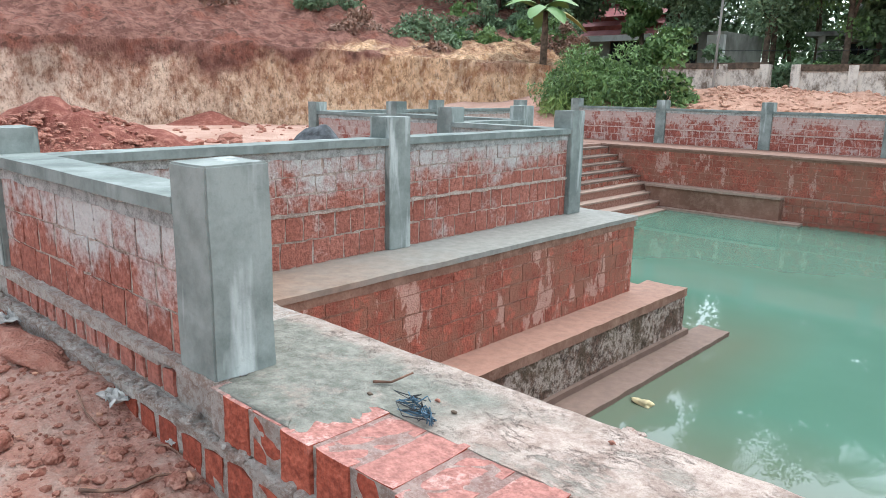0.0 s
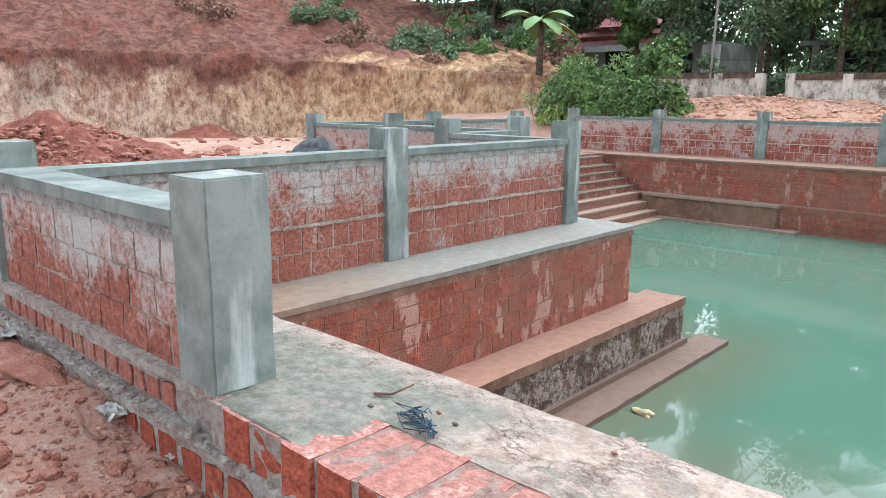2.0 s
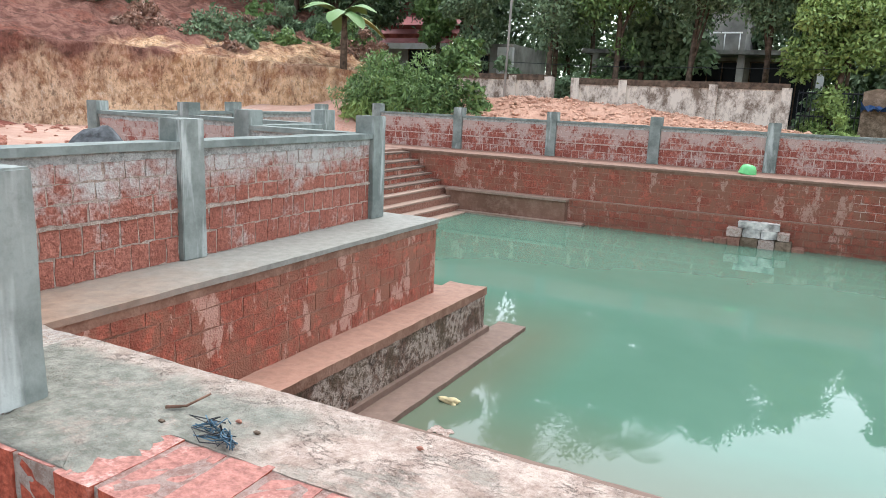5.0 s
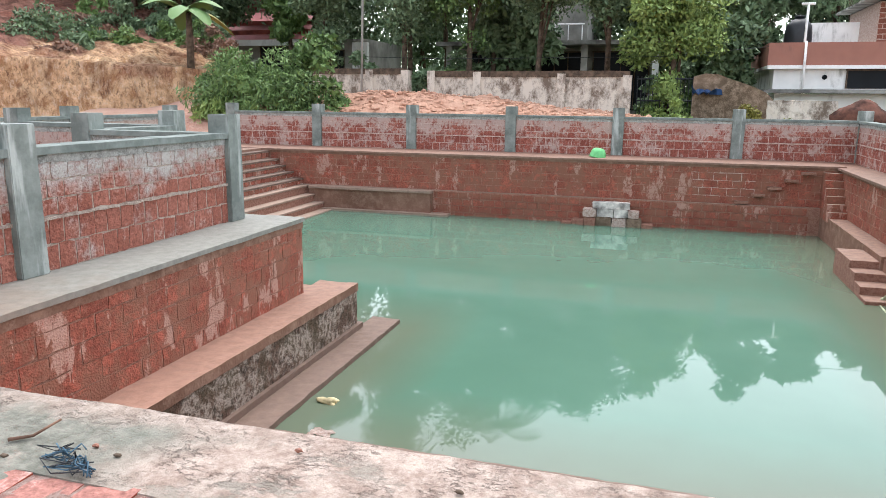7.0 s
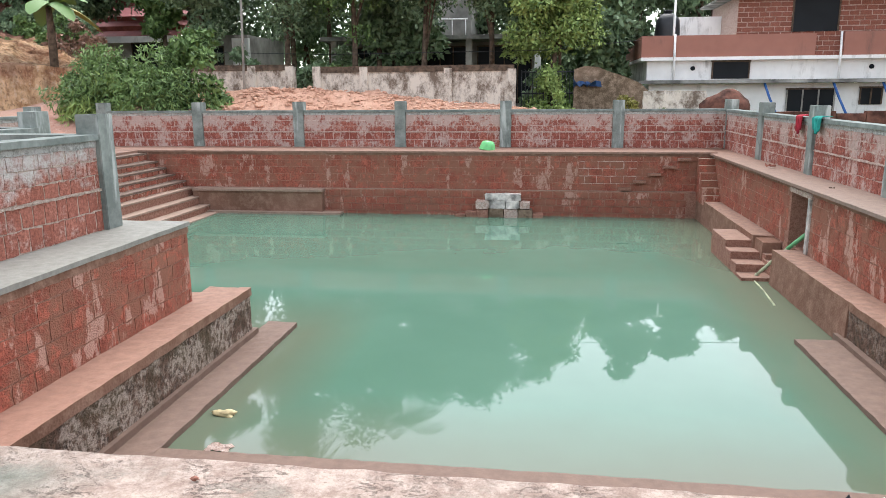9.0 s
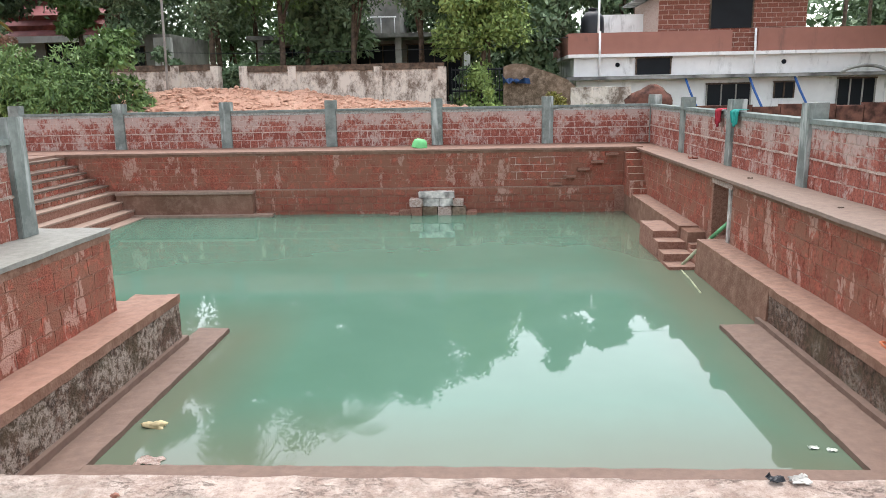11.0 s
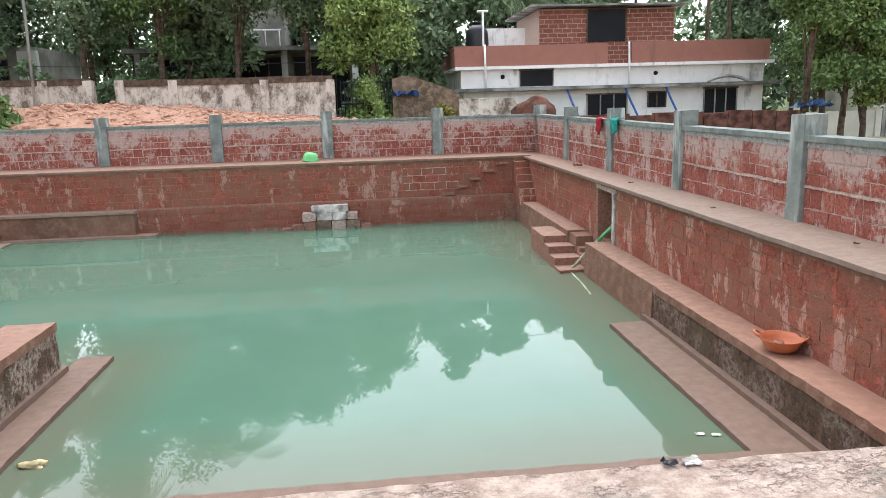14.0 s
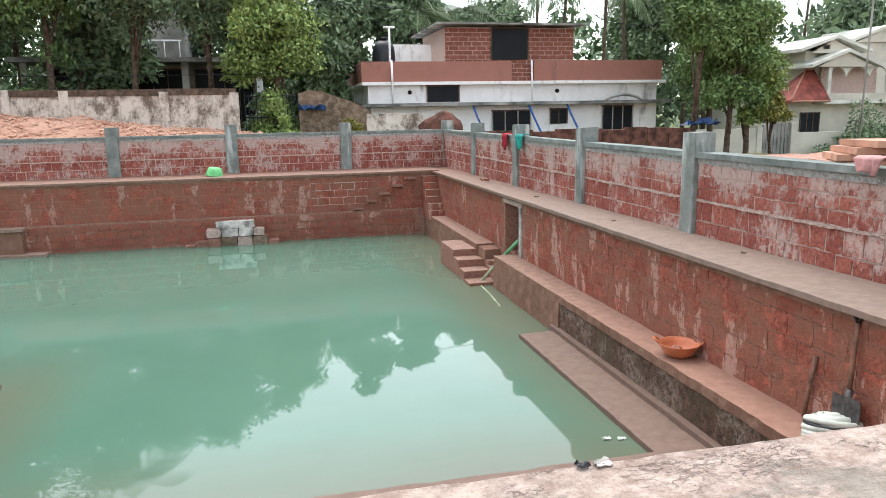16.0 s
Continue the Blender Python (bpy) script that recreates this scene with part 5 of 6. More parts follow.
# ---- houses ----
def opening(parent, x0, x1, y, z0, z1, bars=2, curtain=False):
    """A window or door with its frame, dark pane and mullions, set in a wall that faces -y."""
    win = slab("window", x0, x1, y - 0.02, y + 0.05, z0, z1, DARK, parent, cell=2, rough=0)
    slab("window_frame", x0 - 0.06, x1 + 0.06, y - 0.05, y - 0.02, z1, z1 + 0.07, BARK, win, cell=2, rough=0)
    for k in range(bars + 1):
        x = x0 + (x1 - x0) * k / bars
        slab("mullion", x - 0.03, x + 0.03, y - 0.05, y - 0.02, z0, z1, BARK if not curtain else GREY_WALL, win, cell=2, rough=0)
    return win


house = tagged(empty("house"), "white flat-roofed house with a red laterite upper storey", "house")
Y = 31.0
slab("wall", 7.4, 21.6, Y, Y + 7, -2.6, 1.45, WHITE_PAINT, house, cell=1.5)
slab("wall", 7.3, 21.6, Y + 0.02, Y + 7, 1.62, 2.42, WHITE_PAINT, house, cell=1.5)
slab("sunshade", 6.9, 22.0, Y - 0.75, Y + 0.3, 1.46, 1.60, SLAB, house, "stained concrete sunshade", cell=0.5, rough=0.015)
slab("roof_slab", 7.0, 21.9, Y - 0.35, Y + 7.2, 2.42, 2.56, WHITE_PAINT, house, cell=0.8)
slab("parapet", 7.0, 14.0, Y - 0.25, Y - 0.05, 2.56, 3.45, RED_PAINT, house, cell=0.6)
slab("parapet", 15.1, 21.7, Y - 0.25, Y - 0.05, 2.56, 3.50, RED_PAINT, house, cell=0.6)
slab("parapet", 7.0, 7.2, Y - 0.05, Y + 6, 2.56, 3.45, RED_PAINT, house, cell=0.6)
upper = slab("upper_storey", 10.9, 17.2, Y + 0.1, Y + 5, 2.56, 5.0, MORTAR_PALE, house, cell=1)
brick_rows(upper, pose(10.9, Y + 0.1, 0), 6.3, 2.56, 12, 0.2, 0.44, HOUSE_BRICK, 0.035, 0.02)
slab("roof_sheet", 10.4, 17.6, Y - 0.5, Y + 5.6, 5.06, 5.14, SLAB, house, "corrugated sheet roof", cell=0.5, rough=0.02)
opening(house, 13.1, 14.9, Y + 0.07, 3.55, 4.95, 1)
opening(house, 10.0, 11.5, Y - 0.01, 1.66, 2.35, 1)
opening(house, 13.1, 15.0, Y - 0.03, -0.2, 1.18, 3, True)
opening(house, 16.0, 16.85, Y - 0.03, 0.55, 1.22, 2)
opening(house, 18.7, 20.3, Y - 0.03, -0.8, 1.32, 3, True)
slab("meter_box", 20.7, 21.2, Y - 0.12, Y, 0.2, 0.75, WHITE_PAINT, house)
for k, x in enumerate((12.0, 14.7, 16.6)):
    rod([(x, Y - 0.6, 1.5), (x + 0.15, Y - 0.9, 0.9), (x + 0.45, Y - 1.2, 0.1), (x + 0.5, Y - 1.3, -0.8)], 0.05, BLUE_PIPE, "hanging_pipe", house)
for x in (8.35, 14.95):
    rod([(x, Y - 0.4, 1.6), (x, Y - 0.4, 2.5), (x, Y - 0.3, 3.5)], 0.05, WHITE_PAINT, "drain_pipe", house)
rod([(8.4, Y + 0.4, 2.5), (8.4, Y + 0.4, 5.0)], 0.05, WHITE_PAINT, "vent_pipe", house)
rod([(8.15, Y + 0.4, 5.0), (8.65, Y + 0.4, 5.0)], 0.05, WHITE_PAINT, "vent_cap", house)
# black discs paint the shade inside the vents
for x in (9.2, 16.35):
    rod([(x, Y - 0.03, 2.1), (x, Y + 0.05, 2.1)], 0.1, DARK, "vent_hole", house)
arch = [(18.5 + 1.9 * k / 14, Y - 0.78, 1.60 + 0.26 * math.sin(math.pi * k / 14) ** 0.7) for k in range(15)]
rod(arch, 0.07, SLAB, "arched_hood", house, "stained arched hood over the door")
slab("stair_room", 9.0, 12.0, Y + 3, Y + 6, 2.56, 4.5, WHITE_PAINT, house, cell=1)
tank = tagged(empty("water_tank", pose(8.3, Y + 1.6, 3.1)), "black ribbed plastic water tank on the roof", "water tank")
lathe([(0.5, -0.55), (0.55, -0.4), (0.53, -0.2), (0.55, 0.0), (0.53, 0.3), (0.55, 0.6), (0.53, 0.9), (0.5, 1.15), (0.3, 1.4), (0.18, 1.42), (0.18, 1.5), (0.0, 1.5)], BLACK_PLASTIC, "tank_body", tank)
lathe([(0.2, 1.48), (0.22, 1.56), (0.0, 1.6)], BLACK_PLASTIC, "lid", tank)

shade_house = tagged(empty("house"), "dim grey house behind the trees, verandah shade painted as near-black panes", "house")
slab("wall", -8.0, 2.6, 37.0, 44, 0.0, 4.0, GREY_WALL, shade_house, cell=1.5)
slab("verandah_roof", -8.4, 3.0, 34.6, 37.2, 3.75, 3.95, SLAB, shade_house, cell=0.8, rough=0.02)
slab("upper_wall", -7.0, -1.0, 37.2, 43, 4.0, 7.0, GREY_WALL, shade_house, cell=1.5)
for x in (-7.9, -4.5, -1.0, 2.4):
    slab("pillar", x, x + 0.3, 34.8, 35.1, -0.2, 3.75, WHITE_PAINT if x > 2 else GREY_WALL, shade_house, cell=0.8)
# wide near-black panes darken the back wall, painting in the verandah's shade
for x in (-7.4, -4.0, -0.6):
    opening(shade_house, x, x + 2.8, 36.97, 0.6, 3.5, 4)
opening(shade_house, -5.4, -3.6, 37.17, 5.0, 6.4, 3)
for k in range(9):
    rod([(-6.8 + k * 0.7, 36.6, 4.0), (-6.8 + k * 0.7, 36.6, 4.9)], 0.03, WHITE_PAINT, "baluster", shade_house, sides=6)
rod([(-6.9, 36.6, 4.9), (-1.1, 36.6, 4.9)], 0.04, WHITE_PAINT, "handrail", shade_house, sides=6)

pink_house = tagged(empty("house"), "old house with faded pink sheet roofs", "house")
slab("wall", -24.0, -14.5, 40, 46, 1.0, 4.6, GREY_WALL, pink_house, cell=1.5)
roof = mesh_of("roof", [(-25, 38.4, 4.3), (-18.2, 38.4, 4.3), (-18.2, 42.5, 6.6), (-25, 42.5, 6.6), (-25, 38.4, 4.15), (-18.2, 38.4, 4.15), (-18.2, 42.5, 6.4), (-25, 42.5, 6.4)],
               [(0, 1, 2, 3), (4, 7, 6, 5), (0, 4, 5, 1), (1, 5, 6, 2), (3, 7, 4, 0)], PINK_SHEET)
add("roof", roof, pink_house, "faded pink sheet roof")
for k in range(3):
    slab("fascia", -25.1, -18.1, 38.3 + 1.2 * k, 38.42 + 1.2 * k, 4.15 + 0.68 * k, 4.5 + 0.68 * k, TILE_RED if k else WHITE_PAINT, pink_house, cell=0.8)
slab("gable_wall", -23.5, -18.8, 40.2, 41, 6.4, 9.0, PINK_SHEET, pink_house, cell=1)
opening(pink_house, -21.8, -19.0, 39.97, 2.4, 4.2, 3)
opening(pink_house, -17.4, -16.0, 39.97, 2.6, 3.9, 2)
slab("white_pier", -15.4, -14.4, 39.8, 40.1, 1.0, 4.4, WHITE_PAINT, pink_house, cell=1)

villa = tagged(empty("house"), "cream two-storey villa with white gables and a red tiled porch roof", "house")
VY = 39.0
slab("wall", 35.5, 50.0, VY, VY + 9, -3.0, 1.75, CREAM, villa, cell=1.5)
slab("upper_wall", 36.8, 50.0, VY + 0.3, VY + 9, 1.75, 4.7, CREAM, villa, cell=1.5)
slab("upper_wall", 41.3, 50.0, VY + 0.9, VY + 9, 4.7, 5.5, CREAM, villa, cell=1.5)
slab("balcony_wall", 37.5, 42.3, VY - 1.0, VY - 0.85, 1.55, 1.95, CREAM, villa, cell=1)
slab("floor_edge", 37.3, 50.2, VY - 1.1, VY + 0.3, 1.30, 1.52, VILLA_WHITE, villa, cell=1)


def gable(name, x0, x1, y0, y1, z0, h, mat, parent, label="", thick=0.25):
    xm = (x0 + x1) / 2
    verts = [(x0, y, z0) for y in (y0, y1)] + [(xm, y, z0 + h) for y in (y0, y1)] + [(x1, y, z0) for y in (y0, y1)]
    verts += [(v[0], v[1], v[2] - thick) for v in verts]
    faces = [(0, 1, 3, 2), (2, 3, 5, 4), (6, 8, 9, 7), (8, 10, 11, 9), (0, 2, 8, 6), (2, 4, 10, 8), (1, 7, 9, 3), (3, 9, 11, 5), (0, 6, 7, 1), (4, 5, 11, 10)]
    return add(name, mesh_of(name, verts, faces, mat), parent, label)


gable("roof", 35.7, 41.0, VY - 0.7, VY + 8, 4.75, 0.85, VILLA_WHITE, villa, "white sloping concrete roof", 0.2)
gable("roof", 36.0, 41.3, VY - 1.4, VY + 2, 3.75, 0.95, VILLA_WHITE, villa, "", 0.2)
gable("roof", 40.4, 46.0, VY + 0.5, VY + 8, 5.45, 0.95, VILLA_WHITE, villa, "", 0.2)
for x0, xm, x1, y, z0, z1 in ((36.8, 38.35, 40.4, VY - 0.3, 4.5, 5.35), (36.6, 38.65, 40.8, VY - 1.15, 3.6, 4.5), (41.0, 43.2, 45.4, VY + 0.7, 5.3, 6.2)):
    verts = [(x0, y, z0), (x1, y, z0), (xm, y, z1), (x0, y + 0.2, z0), (x1, y + 0.2, z0), (xm, y + 0.2, z1)]
    add("gable_wall", mesh_of("gable_wall", verts, [(0, 1, 2), (3, 5, 4), (0, 3, 4, 1), (1, 4, 5, 2), (2, 5, 3, 0)], CREAM), villa)
verts = [(34.7, VY - 1.3, 1.55), (37.55, VY - 1.3, 1.55), (37.55, VY + 0.3, 3.5), (36.9, VY + 0.3, 3.5), (34.7, VY + 1.4, 1.55)]
verts += [(x, y, z - 0.14) for x, y, z in verts]
add("porch_roof", mesh_of("porch_roof", verts, [(0, 1, 2, 3), (0, 3, 4), (0, 5, 6, 1), (1, 6, 7, 2), (4, 9, 5, 0), (5, 8, 7, 6), (5, 9, 8)], TILE_RED), villa, "red tiled porch roof")
for p, q in (((34.7, VY - 1.3, 1.58), (36.9, VY + 0.3, 3.53)), ((34.7, VY - 1.34, 1.48), (37.55, VY - 1.34, 1.48)), ((36.9, VY + 0.3, 3.53), (37.55, VY + 0.3, 3.53))):
    rod([p, q], 0.05, TERRACOTTA, "ridge_tile", villa)
for x, w in ((37.7, 1.25), (38.95, 1.75), (40.7, 1.5)):
    verts, faces = [], []
    for k in range(13):
        u = k / 12
        verts += [(x + w * u, VY - 0.9, 3.0 + 0.62 * math.sin(math.pi * u) ** 0.6), (x + w * u, VY - 0.9, 3.85)]
    faces = [(2 * k, 2 * k + 2, 2 * k + 3, 2 * k + 1) for k in range(12)]
    n = len(verts)
    verts += [(a, b + 0.15, c) for a, b, c in verts]
    faces += [(n + f[3], n + f[2], n + f[1], n + f[0]) for f in faces]
    faces += [(2 * k, n + 2 * k, n + 2 * k + 2, 2 * k + 2) for k in range(12)]
    add("arch", mesh_of("arch", verts, faces, VILLA_WHITE), villa)
for x in (37.55, 42.1):
    slab("column", x, x + 0.24, VY - 0.98, VY - 0.74, 1.95, 3.85, VILLA_WHITE, villa, cell=1)
slab("balcony_screen", 37.8, 42.1, VY - 0.05, VY + 0.1, 1.95, 3.7, MORTAR_PALE, villa, "dull pink balcony screen", cell=1)
opening(villa, 36.45, 37.9, VY - 0.03, -0.75, 0.72, 3)
opening(villa, 44.0, 45.4, VY - 0.03, -0.6, 0.9, 3)
opening(villa, 37.6, 38.0, VY - 0.33, 4.75, 4.95, 1)
gate_wall = structure(empty("gate_wall"), "cream lane wall with a grey sheet gate", "wall")
slab("wall_panel", 24.0, 29.6, 34.0, 34.2, -3.0, 0.0, CREAM, gate_wall, cell=1)
slab("wall_panel", 32.1, 46.0, 34.0, 34.2, -3.0, -0.3, CREAM, gate_wall, cell=1)
for x in (29.6, 31.8):
    slab("pier", x, x + 0.32, 33.9, 34.25, -3.0, 0.15, CREAM, gate_wall, cell=0.5)
    slab("pier_cap", x - 0.06, x + 0.38, 33.84, 34.31, 0.15, 0.25, VILLA_WHITE, gate_wall, cell=0.5)
gate = slab("gate", 29.95, 31.78, 34.0, 34.05, -2.2, 0.22, GREY_WALL, gate_wall, cell=1)
for k in range(8):
    x = 30.0 + 0.235 * k
    slab("gate_bar", x, x + 0.05, 33.96, 34.0, -2.15, 0.30, SLAB, gate, cell=1)

# poles and wires
for x, y, h in ((32.75, 30.0, 12.5), (-9.2, 26.6, 10.0)):
    pole = tagged(empty("utility_pole", pose(x, y, -2.4 if x > 20 else -0.6)), "thin grey utility pole", "pole")
    rod([(0, 0, 0), (0.25, 0, h)], 0.06, GREY_WALL, "pole", pole, taper=0.7)
cable = tagged(rod([(-14, 30, 7.0), (0, 29.5, 6.0), (10, 29, 5.4), (24, 28.5, 4.6), (33.1, 30, 6.4)], 0.012, BLACK_PLASTIC, "cable", sides=5), "thin sagging black overhead cable", "cable")
cable2 = tagged(rod([(-14, 28.4, 3.0), (-6, 28.2, 2.75), (3, 28.4, 2.8), (7.0, 30.8, 3.3)], 0.012, BLACK_PLASTIC, "cable", sides=5), "thin sagging black cable above the wall", "cable")


# ---- loose things ----
def torus(name, big, small, mat, parent=None, label="", n=40, k=10, start=0.0, turn=2 * math.pi):
    pts = [(big * math.cos(start + turn * i / n), big * math.sin(start + turn * i / n), 0.004 * math.sin(2 * math.pi * 2 * i / n)) for i in range(n + 1)]
    return rod(pts, small, mat, name, parent, label, k)


basin = tagged(empty("basin", pose(7.02, 4.58, -1.472, 0, 0, 20) @ Matrix.Diagonal((0.8, 0.8, 1.12, 1))), "shallow orange plastic basin with mud in it, on the bench", "basin")
lathe([(0.13, 0.0), (0.19, 0.03), (0.235, 0.09), (0.255, 0.125), (0.27, 0.128), (0.268, 0.118), (0.245, 0.115), (0.225, 0.085), (0.18, 0.035), (0.0, 0.022)], ORANGE, "bowl", basin)
for a in (-0.9, 2.24):
    rod([(0.255 * math.cos(a + 0.3), 0.255 * math.sin(a + 0.3), 0.125), (0.30 * math.cos(a + 0.24), 0.30 * math.sin(a + 0.24), 0.15), (0.325 * math.cos(a), 0.325 * math.sin(a), 0.158), (0.30 * math.cos(a - 0.24), 0.30 * math.sin(a - 0.24), 0.15), (0.255 * math.cos(a - 0.3), 0.255 * math.sin(a - 0.3), 0.125)], 0.012, ORANGE, "handle", basin)
mud = lump((0.10, 0.08, 0.04), CLOD, "mud", basin, 4, 0.4)
mud.location = (-0.02, 0.03, 0.05)

tub = tagged(empty("tub", pose(1.47, 17.6, LEDGE_Z, 0, 8, 0) @ Matrix.Diagonal((0.84, 0.84, 0.95, 1))), "upturned light green plastic tub on the ledge", "tub")
lathe([(0.25, 0.0), (0.26, 0.03), (0.25, 0.06), (0.235, 0.14), (0.19, 0.22), (0.1, 0.255), (0.0, 0.262)], GREEN_PLASTIC, "shell", tub)
torus("rim", 0.255, 0.014, GREEN_PLASTIC, tub).location = (0, 0, 0.02)

coil = tagged(empty("hose_coil", pose(7.05, 2.46, -1.43, -9, 12, 30)), "coiled white hose with dark bands lying on the bench", "hose")
for k in range(9):
    big = (0.185 + 0.006 * math.sin(k * 2.1)) if k < 6 else 0.17 - 0.045 * (k - 5)
    ring = torus("hose_loop", big, 0.014 if k in (2, 4) else 0.026, BLACK_PLASTIC if k in (2, 4) else HOSE, coil)
    ring.location = (0.006 * math.sin(k * 3), 0.006 * math.cos(k * 2), 0.024 * min(k, 6) + 0.010 * max(0, k - 6))
    ring.rotation_euler = (radians(3 * math.sin(k)), radians(4 * math.cos(k * 1.3)), k)
stick = tagged(rod([(7.16, 2.90, -1.46), (7.175, 2.88, -1.2), (7.20, 2.86, -0.93)], 0.018, WOOD, "stick"), "short brown wooden stick leaning on the wall", "stick")
shovel = tagged(empty("shovel", pose(-0.09, 0.22, 0)), "worn steel shovel leaning on the wall", "shovel")
rod([(7.23, 2.21, -1.10), (7.25, 2.22, -0.8), (7.28, 2.235, -0.53)], 0.018, WOOD, "shaft", shovel)
rod([(7.28, 2.235, -0.53), (7.275, 2.29, -0.46), (7.275, 2.285, -0.445), (7.275, 2.19, -0.445), (7.275, 2.185, -0.46), (7.28, 2.235, -0.53)], 0.012, BLACK_PLASTIC, "grip", shovel)
slab("blade", 7.205, 7.215, 2.08, 2.34, -1.46, -1.10, STEEL, shovel, "grey worn steel blade", cell=0.06, rough=0.016)
rod([(7.22, 2.21, -1.22), (7.232, 2.21, -1.04)], 0.026, STEEL, "socket", shovel)

tube = tagged(empty("bamboo_pole"), "pale green bamboo pole slanting from the doorway into the water", "pole")
rod([(7.42, 10.47, -1.13), (7.15, 10.56, -1.42), (6.87, 10.66, -1.74), (6.60, 10.76, -2.08)], 0.034, BAMBOO, "pole", tube, taper=0.8)
rod([(7.44, 10.46, -1.10), (7.2, 10.545, -1.365), (7.08, 10.585, -1.50)], 0.037, GREEN_TUBE, "sleeve", tube, "green plastic sleeve")
for k in range(5):
    u = 0.3 + 0.15 * k
    rod([(7.42 - 0.82 * u, 10.47 + 0.29 * u, -1.13 - 0.95 * u), (7.42 - 0.82 * (u + 0.02), 10.47 + 0.29 * (u + 0.02), -1.13 - 0.95 * (u + 0.02))], 0.038, BAMBOO, "node", tube)
# thin pale bar at water level, running on from the pole's foot
tagged(rod([(6.60, 10.70, -2.06), (6.56, 9.9, -2.052), (6.485, 9.07, -2.052)], 0.014, BAMBOO, "stick", sides=6), "thin pale bar along the water at the foot of the steps", "stick")


def cloth(name, x, y, z_top, width, drop, mat, label, seed):
    """A cloth laid over the rail: it hangs down the front in folds."""
    n, m = 14, 16
    verts, faces = [], []
    for j in range(m + 1):
        s = j / m * (drop + 0.16)
        for i in range(n + 1):
            u = i / n - 0.5
            fold = 0.018 * math.sin(u * 17 + seed + s * 3)
            if s < 0.16:
                p = Vector((x + 0.13 - s, y + u * width, z_top + 0.012 + fold * 0.3))
            else:
                p = Vector((x - 0.045 + fold - 0.02, y + u * width * (1 - 0.35 * (s - 0.16) / drop), z_top - (s - 0.16) * (1 + 0.16 * math.sin(u * 5 + seed))))
            verts.append(p)
    for j in range(m):
        for i in range(n):
            a = j * (n + 1) + i
            faces.append((a, a + 1, a + n + 2, a + n + 1))
    ob = add(name, mesh_of(name, verts, faces, mat, True))
    mod = ob.modifiers.new("thickness", "SOLIDIFY")
    mod.thickness = 0.006
    return tagged(ob, label, "cloth")


cloth("cloth", 7.83, 12.72, 0.645, 0.34, 0.30, RED_CLOTH, "small red cloth hung over the fence rail", 1)
cloth("cloth", 7.83, 11.82, 0.645, 0.40, 0.26, TEAL_CLOTH, "small teal cloth hung over the fence rail", 2)
cloth("cloth", 7.83, 3.12, 0.645, 0.30, 0.13, PINK_CLOTH, "pale pink cloth bunched on the fence rail", 4)
for k in range(3):
    tile = slab("tile", -0.32, 0.32, -0.22, 0.22, -0.03, 0.03, TERRACOTTA, None, cell=0.2)
    tile.matrix_world = pose(8.42 + 0.03 * k, 3.95 - 0.12 * k, 0.60 + 0.065 * k, 0, 0, 60 + 8 * k)
    tagged(tile, "terracotta slab stacked behind the fence", "tile", "stack of terracotta slabs")
stack = tagged(slab("tile_stack_base", 8.15, 8.75, 3.45, 4.25, -0.5, 0.565, TERRACOTTA, cell=0.2, rough=0.02), "pile of terracotta slabs behind the fence", "tiles")
sack = lump((0.42, 0.30, 0.16), SLAB, "sack", None, 5, 0.3)
sack.location = (8.72, 3.15, 0.66)
tagged(sack, "grey cement sack lying behind the fence", "sack")
sack_base = tagged(slab("crate", 8.4, 9.1, 2.8, 3.4, -0.5, 0.52, WOOD, cell=0.3), "rough wooden crate behind the fence", "crate")


def crumple(name, x, y, z, size, mat, label, seed, flat=0.35, category="litter"):
    r = np.random.default_rng(seed)
    n, verts, faces = 7, [], []
    for j in range(n):
        for i in range(n):
            verts.append((x + (i / (n - 1) - 0.5) * size * 1.5 + r.normal(0, size * 0.06), y + (j / (n - 1) - 0.5) * size + r.normal(0, size * 0.06), z + 0.006 + abs(r.normal(0, size * flat * 0.5))))
    for j in range(n - 1):
        for i in range(n - 1):
            a = j * n + i
            faces.append((a, a + 1, a + n + 1, a + n))
    ob = add(name, mesh_of(name, verts, faces, mat))
    mod = ob.modifiers.new("thickness", "SOLIDIFY")
    mod.thickness = 0.003
    return tagged(ob, label, category)


for k, (x, y, s) in enumerate(((-0.05, -0.87, 0.18), (-1.55, -0.87, 0.21), (-1.22, -0.87, 0.11), (-0.86, -0.86, 0.12), (-1.95, -0.88, 0.16), (0.41, -0.84, 0.05), (-7.4, -0.4, 0.25))):
    crumple("paper_scrap", x, y, ground_height(x, y) + 0.02, s * 0.62, PAPER, "crumpled white paper scrap on the red earth", 60 + k)
clod = lump((0.48, 0.13, 0.09), CLOD, "earth_clod", None, 2, 0.35, 4)
clod.location, clod.rotation_euler = (-0.98, -0.95, -0.30), (0, radians(4), radians(6))
tagged(clod, "long reddish clod of earth beside the wall", "clod")
for k, (x, y, s) in enumerate(((0.63, -1.06, 0.05), (0.5, -1.0, 0.05), (0.62, -0.93, 0.05), (-0.6, -1.25, 0.06), (-2.2, -1.35, 0.07), (-3.2, -1.4, 0.09), (-0.1, -1.35, 0.08), (0.25, -1.0, 0.04), (-1.5, -1.5, 0.06))):
    st = lump((s, s * 0.8, s * 0.55), CLOD, "stone", None, 10 + k, 0.4)
    st.location = (x, y, ground_height(x, y) + s * 0.25)
    tagged(st, "rough reddish laterite stone on the earth", "stone", "loose stones")
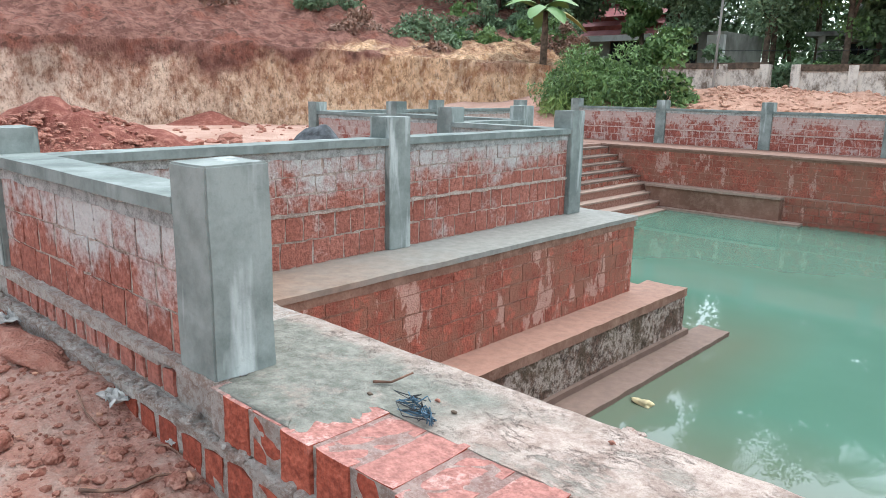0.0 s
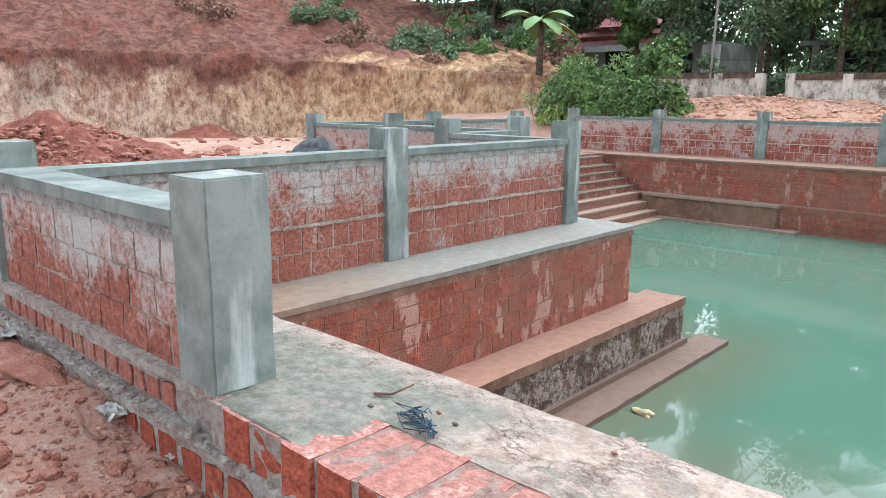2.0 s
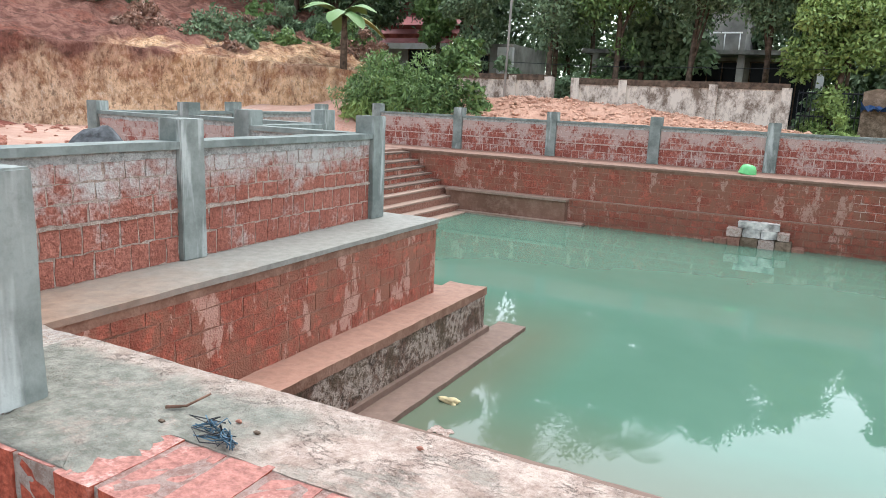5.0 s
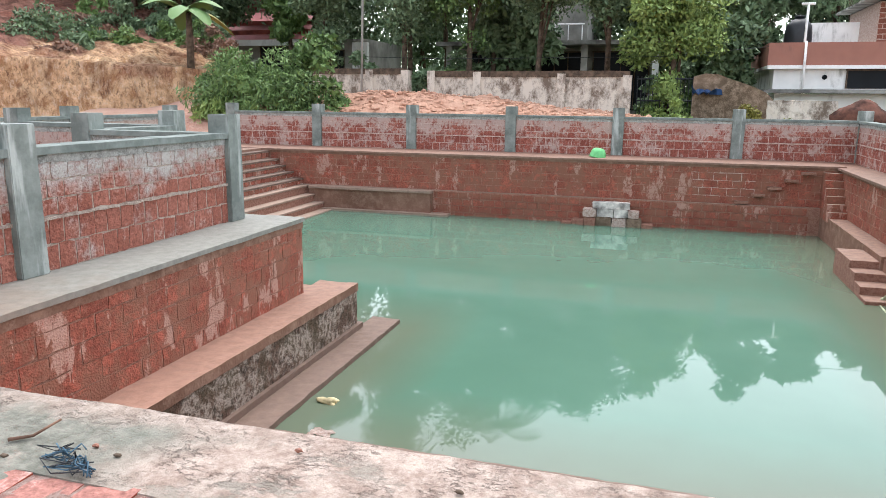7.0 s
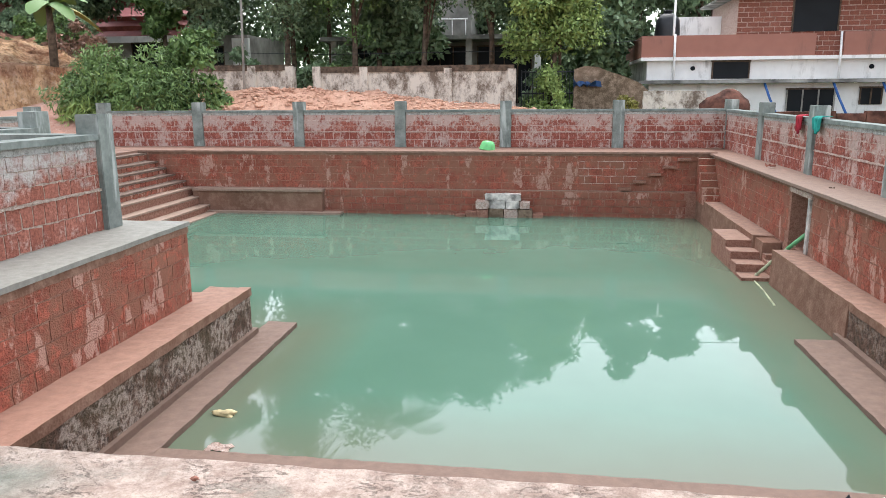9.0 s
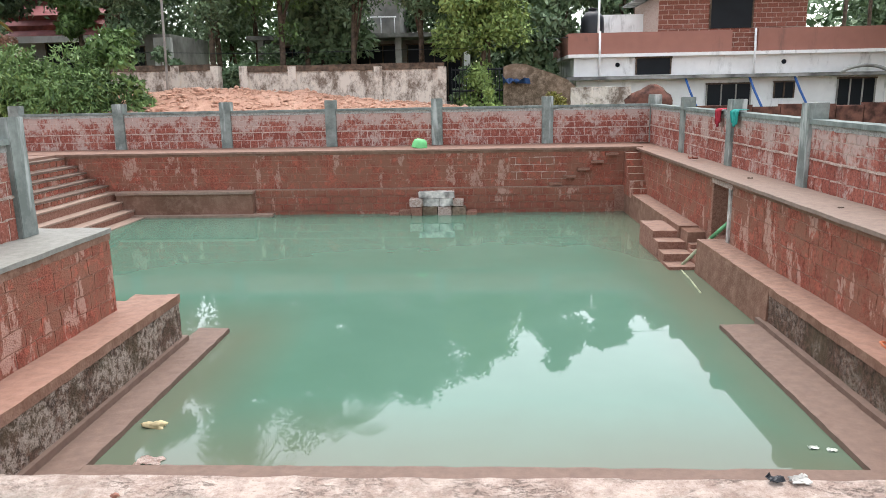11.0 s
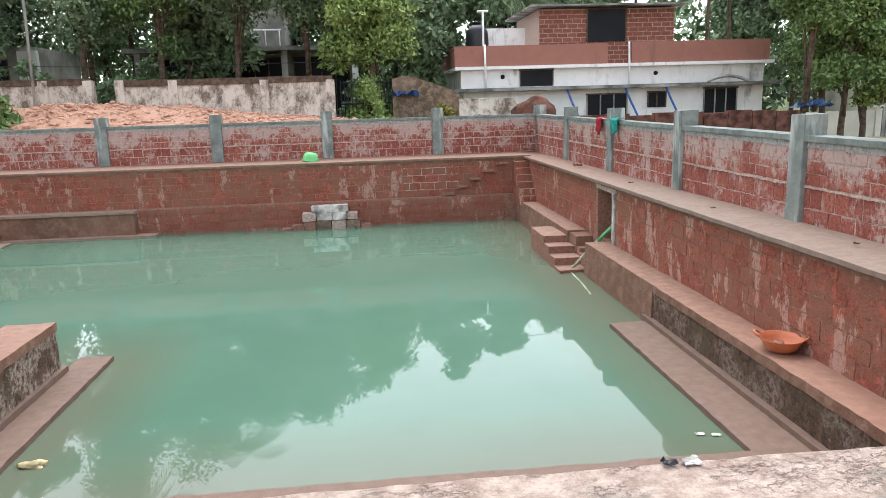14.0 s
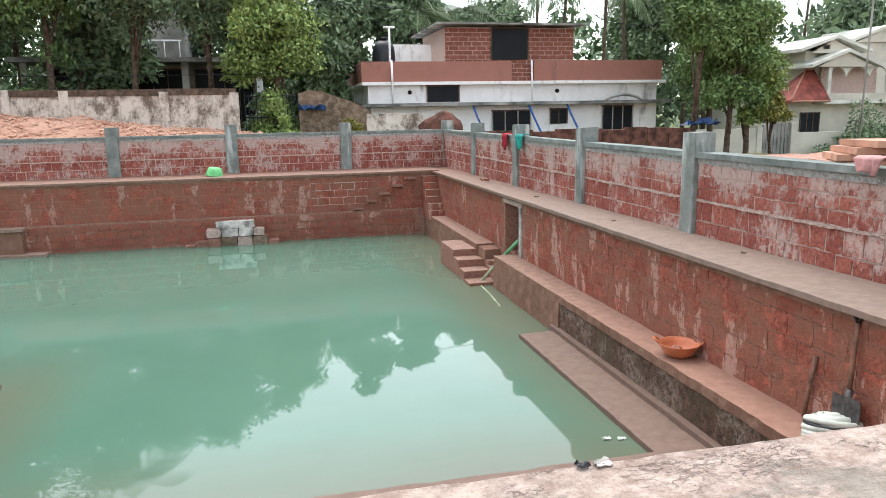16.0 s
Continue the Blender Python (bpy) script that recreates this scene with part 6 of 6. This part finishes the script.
for path, thick in ((((0.42, -1.22), (0.48, -1.16), (0.54, -1.09), (0.56, -0.98), (0.60, -0.87)), 0.009), (((0.32, -0.87), (0.41, -0.86), (0.50, -0.83)), 0.006),
                    (((0.30, -1.16), (0.33, -1.18), (0.38, -1.21)), 0.006), (((-0.22, -0.98), (-0.08, -1.0), (0.06, -0.99)), 0.006)):
    tagged(rod([(x, y, ground_height(x, y) + 0.012 + 0.01 * (k % 2)) for k, (x, y) in enumerate(path)], thick, WOOD, "root", sides=6, taper=0.5), "thin dry root lying on the earth", "root")

# twine, twigs and crumbs on the coping
twine = tagged(empty("twine"), "tangle of frayed blue twine on the coping", "twine")
tr = np.random.default_rng(12)
for k in range(9):
    x, y = 1.36 + 0.022 * k, -0.385 - 0.009 * k
    pts = [(x + tr.normal(0, 0.04), y + tr.normal(0, 0.025), 0.012 + 0.022 * abs(tr.normal())) for _ in range(9)]
    rod(pts, 0.0024, TWINE if k % 3 else BLACK_PLASTIC, "strand", twine, sides=5)
twig = tagged(rod([(1.13, -0.35, 0.012), (1.19, -0.31, 0.016), (1.24, -0.24, 0.05)], 0.007, WOOD, "twig", sides=6, taper=0.6), "short forked dark twig on the coping", "twig")
for k, (x, y) in enumerate(((1.20, -0.43), (1.42, -0.29), (1.53, -0.32), (2.05, -0.12), (2.6, -0.2))):
    ch = lump((0.014, 0.009, 0.006), CLOD if k % 2 else BARK, "chip", None, 30 + k, 0.5, 2)
    ch.location = (x, y, 0.008)
    tagged(ch, "dark chip of debris on the coping", "chip", "chips on the coping")
leaf_bm = crumple("dry_leaf", 3.86, -0.01, 0.002, 0.028, BLACK_PLASTIC, "curled dark dry leaf on the coping edge", 71, 0.5)
crumple("wrapper", 3.925, -0.015, 0.002, 0.035, PAPER, "torn white wrapper on the coping edge", 72, 0.3)

# things in the water
fl = lump((0.12, 0.06, 0.04), plain("bleached_coconut", (0.60, 0.50, 0.28), 0.7, 0.2, 10), "coconut_husk", None, 7, 0.5)
fl.location = (-0.115, 4.46, WATER_Z + 0.01)
tagged(fl, "pale yellow husk floating at the step", "husk")
# pale sheet laid on the water to imitate a bright reflection of sky
sheet = crumple("sky_reflection_sheet", 0.14, 3.80, WATER_Z - 0.006, 0.15, MORTAR_PALE, "pale sheet painted in as the sky's reflection near the step", 75, 0.12)
for k, (x, y) in enumerate(((5.98, 4.10), (6.12, 4.06))):
    crumple("foam_scrap", x, y, WATER_Z, 0.055, HOSE, "white foam scrap floating in the water", 80 + k, 0.3)
blue = crumple("tarpaulin", 4.6, 27.9, 1.3, 0.7, TARP, "crumpled blue tarpaulin on the old wall", 84, 0.5)
blue2 = crumple("tarpaulin", 20.9, 25.9, 0.42, 0.95, TARP, "blue tarpaulin slung under the tree", 85, 0.3)

for k, (x, y, s) in enumerate(((7.5, 13.3, 0.13), (7.42, 9.9, 0.05), (7.4, 6.9, 0.04), (7.6, 4.4, 0.04))):
    crumple("dry_leaf", x, y, LEDGE_Z + 0.004, s, RED_SOIL if k == 0 else BARK, "dry brown leaf litter on the ledge", 120 + k, 0.4)
